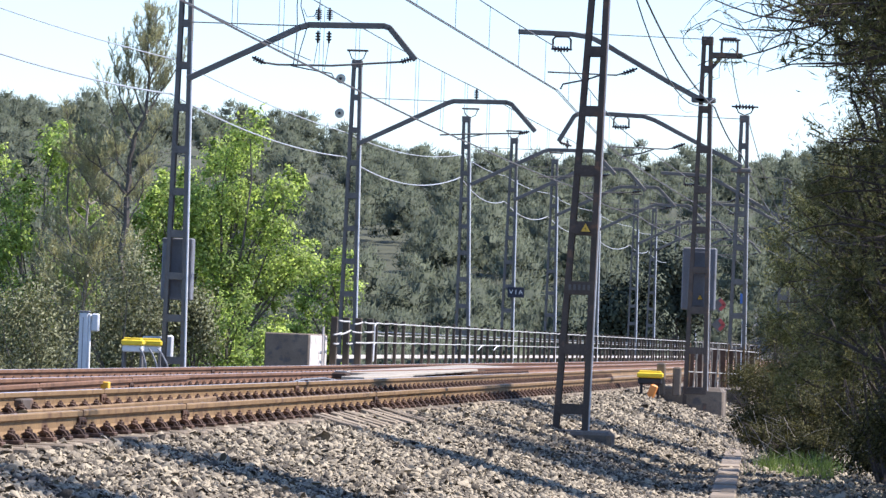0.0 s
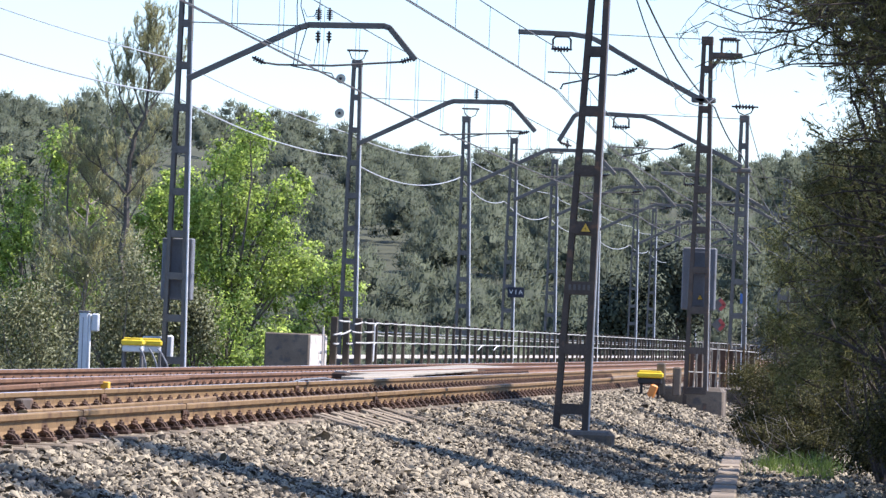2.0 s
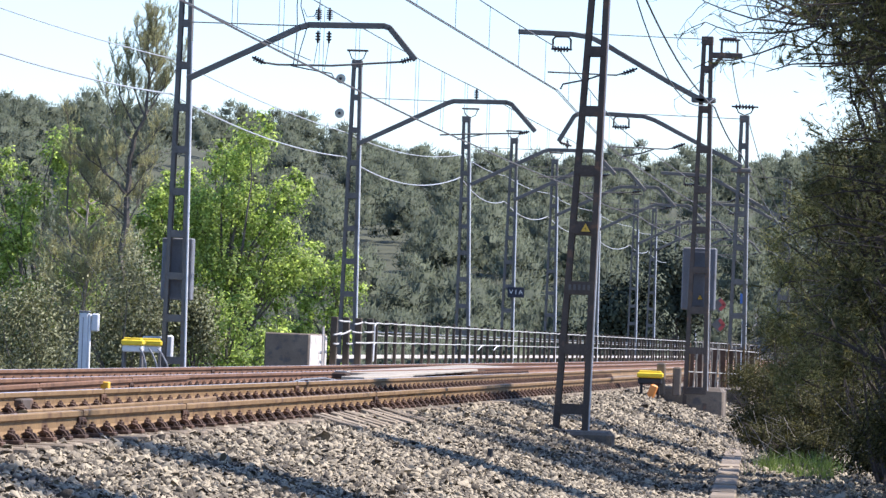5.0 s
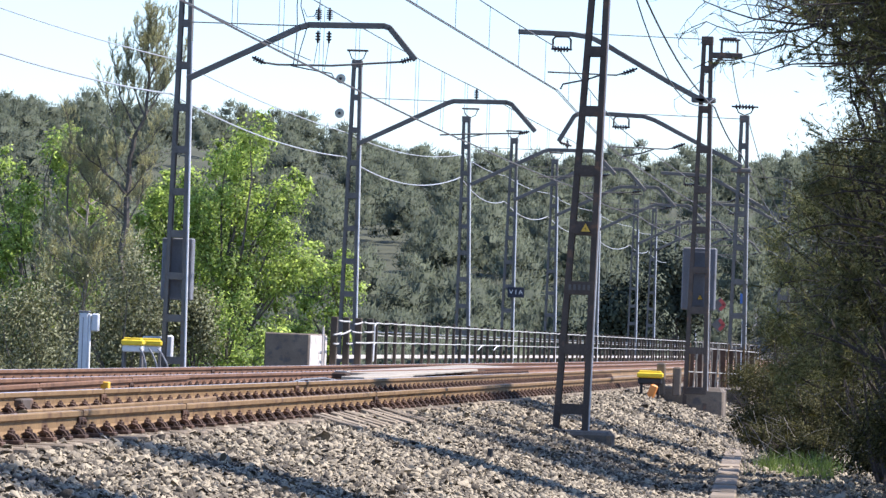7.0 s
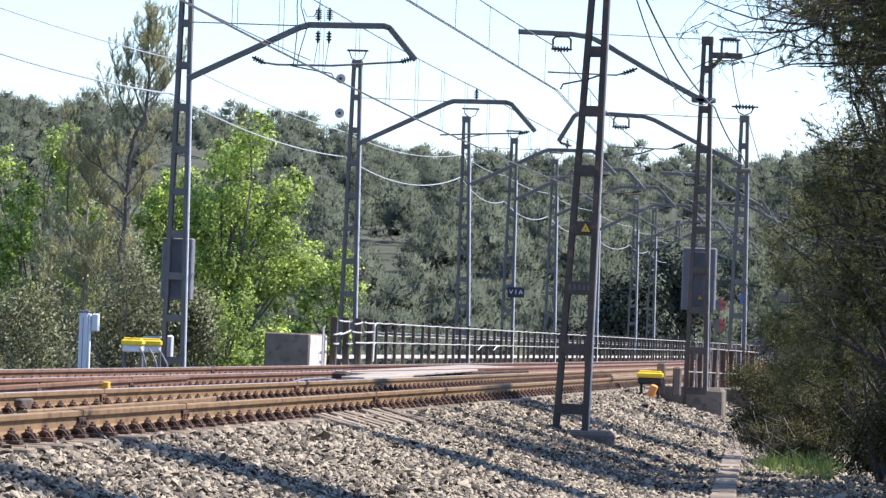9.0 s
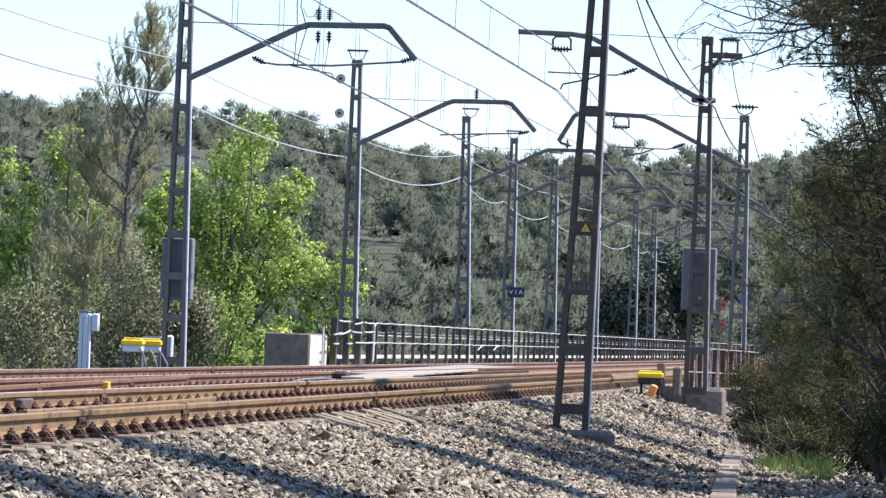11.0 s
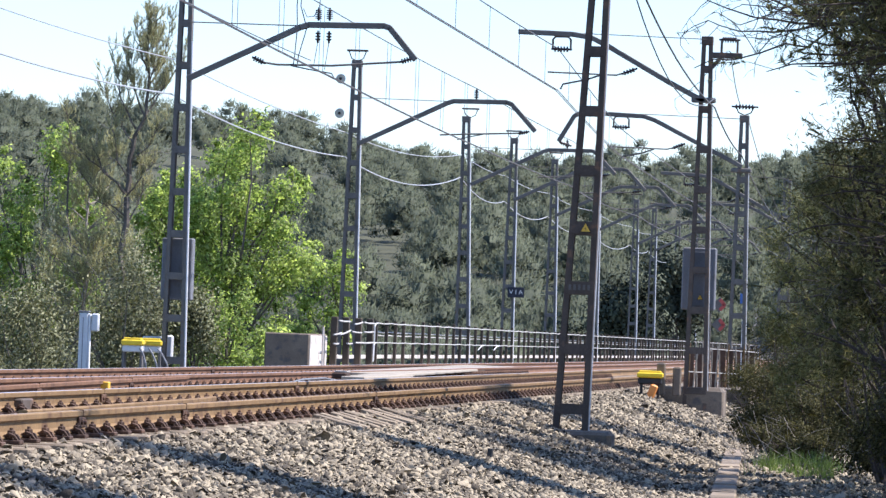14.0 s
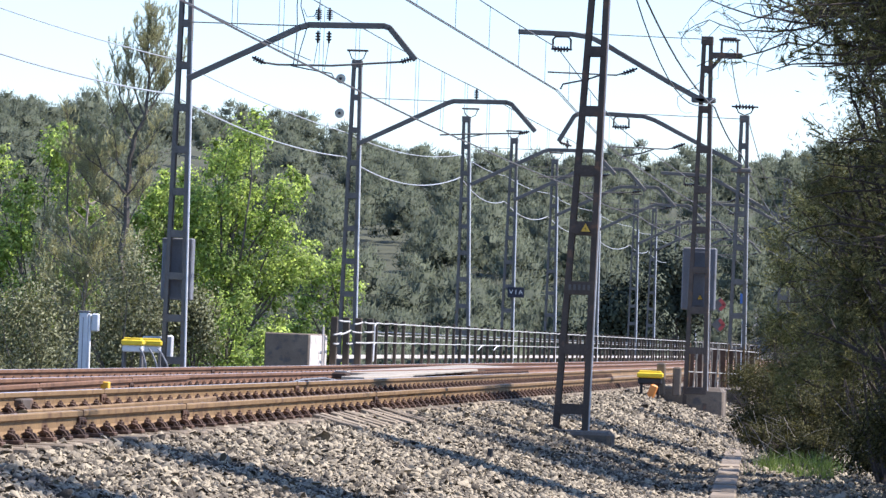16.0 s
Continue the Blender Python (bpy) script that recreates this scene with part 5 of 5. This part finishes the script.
def right_plants():
    overhanging_pine(0.3, 57.0, -1.0, 6.8, "dark overhanging pine beside the path", 2.3, 155, 36, twigs=7, card=0.035)
    overhanging_pine(-0.3, 66.5, -1.0, 9.6, "shaded dense pine beside the railway path", 2.4, 170, 32, card=0.03)
    overhanging_pine(1.3, 54.5, -0.9, 8.6, "tall dark pine near the path edge", 2.3, 100, 30, card=0.05)
    overhanging_pine(-0.2, 52.5, -1.0, 6.3, "dense dark pine top leaning over the path", 1.9, 110, 44, lo=0.74, card=0.024, heart=0.9)
    overhanging_pine(1.0, 53.0, -1.0, 7.0, "high dark pine crown behind the path", 2.3, 90, 28, lo=0.45, card=0.03, heart=0.9)
    overhanging_pine(1.2, 29.6, -0.95, 10.0, "tall pine in the row along the path", 1.5, 90, 12, lo=0.55, card=0.13, twigs=6)
    overhanging_pine(0.9, 35.8, -0.95, 9.6, "broad pine in the row along the path", 1.5, 100, 12, lo=0.62, card=0.14, twigs=6)
    overhanging_pine(1.1, 46.6, -0.95, 9.2, "leaning pine in the row along the path", 1.15, 80, 12, lo=0.58, card=0.14, twigs=6)
    overhanging_pine(-0.1, 68.4, -1.0, 12.0, "very tall pine topping the lineside trees", 1.35, 80, 12, lo=0.72, card=0.14, twigs=6)
    bushy_pine(-2.2, 78.0, -1.0, [(0.7, -0.6, 1.4), (1.4, -0.7, 1.5), (2.4, -0.65, 1.6), (3.4, -0.75, 1.5), (4.1, -0.55, 1.4), (4.6, 0.1, 1.2)], 1.8, 50, "bushy olive-green pine close to the ballast", NEEDLE_OLIVE)
    bushy_pine(-1.2, 60.0, -1.0, [(0.6, -0.1, 1.0), (1.6, -0.2, 1.1), (2.6, -0.5, 1.1), (3.4, -0.65, 1.2), (4.2, -0.25, 1.3), (5.0, -0.2, 1.4), (5.5, -0.4, 1.4), (6.3, -0.8, 1.5)], 1.4, 56, "dense dark pine leaning over the path", NEEDLE_DARK)
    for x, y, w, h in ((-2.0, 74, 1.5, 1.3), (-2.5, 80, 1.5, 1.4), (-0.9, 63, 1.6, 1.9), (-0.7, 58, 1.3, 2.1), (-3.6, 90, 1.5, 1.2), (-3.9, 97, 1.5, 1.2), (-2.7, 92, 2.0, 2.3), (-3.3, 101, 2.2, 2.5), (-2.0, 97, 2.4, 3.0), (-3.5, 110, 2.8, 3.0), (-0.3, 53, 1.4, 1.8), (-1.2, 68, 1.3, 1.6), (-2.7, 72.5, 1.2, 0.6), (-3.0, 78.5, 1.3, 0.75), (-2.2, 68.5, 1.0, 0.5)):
        shrub(x, y, w, h, "straggly green undergrowth beside the path, coloured dark for shade", NEEDLE_MID, 0.04, 6500, bark=BARK_DARK)
    # bare overhanging branches high over the path
    t = thing("pine_branch_spray", "thin bare dark branches reaching out with a few cones", "branch", (0.3, 57.0, -1.0))
    for k in range(6):
        s, g = Shape(), []
        for _ in range(3):
            a = Vector((-0.9 + rng.uniform(-0.3, 0.3), rng.normal(0, 0.3), 6.0 + rng.uniform(-0.5, 0.6)))
            b = Vector((-3.0 + rng.uniform(-0.6, 0.9), rng.normal(0, 0.5), 5.9 + rng.uniform(-0.75, 0.5)))
            pts = limb(s, a, b, 0.022, 0.006, 0.35, 10)
            for _ in range(9):
                p = Vector(pts[rng.integers(2, len(pts))])
                q = p + Vector((rng.normal(-0.22, 0.22), rng.normal(0, 0.2), rng.normal(-0.02, 0.24)))
                tw = limb(s, p, q, 0.006, 0.003, 0.7, 6)
                for _ in range(2):
                    r0 = Vector(tw[rng.integers(2, len(tw))])
                    r1 = r0 + Vector(rng.normal(0, 0.13, 3))
                    limb(s, r0, r1, 0.003, 0.002, 0.6, 4)
                    if rng.uniform() < 0.45:
                        g.append(shoot_needles([r0.lerp(r1, 0.6), r1], 14 / max((r1 - r0).length * 0.4, 0.03), 0.07, 0.006, 0.7))
        b = part("branch", s, [BARK_DARK], t)
        MOVERS.append((b, (0, 0, 0), -0.22, 0.8 * k))
        if g:
            tagged(part("needle_tuft", quads_mesh("needle_tuft", np.concatenate(g), NEEDLE_DARK, per=3), None, b), kind="stuff")
    for cx, cy, cz in ((-1.35, 0, 6.15), (-1.1, 0.1, 5.55), (-0.75, 0, 5.35), (-1.75, 0, 6.4), (-2.15, 0, 5.7)):
        part("cone", Shape().lathe((cx, cy, cz), (0.1, 0, -1), [(0, 0.012), (0.02, 0.04), (0.05, 0.052), (0.09, 0.042), (0.12, 0.012)], 9), [BARK_DARK], t, "dark pine cone")
    # dry twigs and grass at the path's edge
    s = Shape()
    for _ in range(80):
        x, y = rng.uniform(-3.2, -1.5), rng.uniform(66, 78)
        z = float(ground_z(x, y))
        limb(s, (x, y, z), (x + rng.normal(-0.25, 0.45), y + rng.normal(0, 0.4), z + rng.uniform(0.05, 0.65)), 0.0065, 0.003, 0.35, 5)
    solid("dry_twigs", s, [DRY_TWIG], "dry pale twigs tangled beside the path", "twigs", kind="stuff")
    n = 1500
    x = rng.uniform(-2.6, -1.4, n)
    y = rng.uniform(60, 68.5, n)
    keep = np.sin(x * 5 + y * 1.3) + rng.normal(0, 0.6, n) > 0.0
    x, y = x[keep], y[keep]
    n = len(x)
    base = np.stack([x, y, ground_z(x, y)], -1)
    tip = base + np.stack([rng.normal(0, 0.06, n), rng.normal(0, 0.06, n), rng.uniform(0.08, 0.26, n)], -1)
    side = unit(rng.normal(0, 1, (n, 3)) * np.array([1, 1, 0])) * 0.007
    solid("grass", quads_mesh("grass", np.stack([base - side, base + side, tip + side * 0.2, tip - side * 0.2], 1), GRASS), None, "tufts of bright green grass beside the path", "grass", kind="stuff")


right_plants()


def far_woods():
    """Pines of the hillside, joined."""
    corner = np.array([(x, y, z) for x in (-1, 1) for y in (-1, 1) for z in (-1, 1)], float)
    faces = [(0, 1, 3), (0, 3, 2), (4, 6, 7), (4, 7, 5), (0, 4, 5), (0, 5, 1), (2, 3, 7), (2, 7, 6), (0, 2, 6), (0, 6, 4), (1, 5, 7), (1, 7, 3)]
    ball = unit(corner[np.array(faces)])

    def plumes(p, d, length, width):
        """Narrow sprays that stand outward and upward."""
        m = len(p)
        t = unit(d * 0.7 + np.array([0, 0, 0.6]) + rng.normal(0, 0.4, (m, 3)))
        b = unit(np.cross(t, rng.normal(0, 1, (m, 3))))
        L = length * rng.uniform(0.6, 1.3, (m, 1)) / 2
        W = width * rng.uniform(0.6, 1.3, (m, 1)) / 2
        return np.stack([p - t * L - b * W, p - t * L + b * W, p + t * L], axis=1)

    def kinds(count, lobes, n, size):
        """Domed pine crowns of many rounded masses, each with a solid heart and loose sprays of needles round it."""
        protos = []
        for v in range(count):
            q, nn = [], []
            wide, tall = rng.uniform(1.4, 1.9), rng.uniform(1.7, 2.5)
            for i in range(lobes):
                up = (i + 0.5) / lobes
                around = i * 2.4 + rng.normal(0, 0.4)
                out_r = wide * math.sqrt(max(1 - up ** 1.7, 0)) * rng.uniform(0.65, 1.0)
                c = np.array([math.cos(around) * out_r, math.sin(around) * out_r, 1.7 + tall * up + rng.normal(0, 0.12)])
                r = rng.uniform(0.6, 1.0)
                size3 = np.array([r, r, r * 0.72])
                ph = rng.uniform(0, 6.3, 3)
                lumpy = 1 + 0.25 * np.sin(ball[..., :1] * 3.1 + ph[0]) * np.cos(ball[..., 1:2] * 2.7 + ph[1])
                shell = c + ball * size3 * lumpy * 0.5
                foot = np.array([0, 0, 1.5])
                girth = np.array([wide, wide, tall])
                q.append(shell)
                nn.append(unit(0.35 * ball + 1.0 * (shell - foot) / girth))
                d = unit(rng.normal(0, 1, (n, 3)) + np.array([0, 0, 0.3]))
                p = c + d * size3 * rng.uniform(0.5, 1.05, (n, 1))
                q.append(plumes(p, d, size, size * 0.26))
                nn.append(np.repeat(unit(0.35 * d + 1.0 * (p - foot) / girth + rng.normal(0, 0.15, d.shape))[:, None], 3, axis=1))
            protos.append((np.concatenate(q), np.concatenate(nn)))
        return protos
    close, distant = kinds(6, 11, 160, 0.30), kinds(10, 8, 94, 0.35)
    out, soft = [], []
    n = 900
    y = 235 + 420 * rng.uniform(0, 1, n)
    x = rng.uniform(-0.216, -0.004, n) * (y + 8) + rng.normal(0, 4, n)
    clear = (np.abs(x + 9.0) < 6.5) & (y < 300)
    ridge = rng.uniform(590, 660, 210)
    x = np.concatenate([x[~clear], rng.uniform(-17, -1, 40), rng.uniform(-0.14, -0.06, 90) * 300, rng.uniform(-0.225, 0.005, 210) * ridge])
    y = np.concatenate([y[~clear], rng.uniform(322, 350, 40), rng.uniform(305, 400, 90), ridge])
    z = ground_z(x, y)
    for i in range(len(x)):
        q, nn = close[rng.integers(0, 6)] if y[i] < 315 else distant[rng.integers(0, 10)]
        a = rng.uniform(0, 2 * math.pi)
        k = rng.uniform(0.85, 1.5)
        ca, sa = math.cos(a), math.sin(a)
        R = np.array([[ca, -sa, 0], [sa, ca, 0], [0, 0, 1.0]])
        out.append((q @ R.T) * np.array([k, k, k * rng.uniform(0.85, 1.15)]) + np.array([x[i], y[i], z[i] - (0.1 if y[i] < 520 else 2.0)]))
        soft.append(nn @ R.T)
    solid("hillside_woods", quads_mesh("woods", np.concatenate(out), FOREST, per=3, soft=np.concatenate(soft)), None, "hazy grey-green pine woods covering the hillside", "woods", kind="stuff")
    for x, y, w, h in ((-15.6, 226, 3.2, 6.6), (-13.6, 232, 3.0, 6.2), (-17.6, 236, 3.0, 6.2)):
        t = thing("evergreen_oak", "round dark evergreen oak at the foot of the hill", "tree", (x, y, float(ground_z(x, y)) - 0.3), "evergreen oaks")
        s = Shape()
        limb(s, (0, 0, 0), (0.1, 0, h * 0.7), 0.2, 0.05, 0.04)
        part("trunk", s, [BARK_DARK], t)
        q = [bough_leaves((rng.normal(0, w * 0.25), rng.normal(0, w * 0.2), h * rng.uniform(0.3, 0.85)), (w * 0.36, w * 0.36, h * 0.2), 900, 0.22, 30, 0.7) for _ in range(9)]
        part("crown", quads_mesh("crown", np.concatenate([a for a, b in q]), OAK, soft=np.concatenate([b for a, b in q])), None, t)


far_woods()


# ---- what moves ----
SWAY = [(0.0, 0.0), (0.5, -0.02), (1.0, 0.03), (1.5, 0.12), (2.0, 0.30), (2.5, 0.32), (3.0, 0.48), (3.5, 0.50), (4.0, 0.54), (5.0, 0.44), (6.0, 0.52), (6.5, 0.48), (7.0, 0.38), (7.5, 0.36), (8.0, 0.40), (8.5, 0.42), (9.0, 0.42), (10.0, 0.52), (11.0, 0.55), (11.5, 0.66), (12.0, 0.95), (12.5, 1.0), (13.0, 0.72), (13.5, 0.50), (14.0, 0.30), (14.5, 0.26), (15.0, 0.26), (15.5, 0.22), (16.0, 0.12)]


def motions():
    """The wind: boughs lean over and come back, keyed in their tree's space."""
    for ob, home, reach, phase in MOVERS:
        rows = []
        for t, a in SWAY:
            flutter = 0.06 * math.sin(2.3 * t + phase * 5)
            k = (a + flutter) * reach
            h = Vector(home)
            if reach > 0.15:
                m = Matrix.Translation(h + Vector((0.24 * k, 0.05 * k, -0.10 * k))) @ Euler((0, radians(5 * k), 0)).to_matrix().to_4x4()
            else:
                m = Matrix.Translation(h) @ Euler((0, radians(3.0 * k * (1 if reach > 0 else 2.2)), radians(0.5 * k))).to_matrix().to_4x4()
            rows.append((t, m))
        walk(ob, rows)


motions()
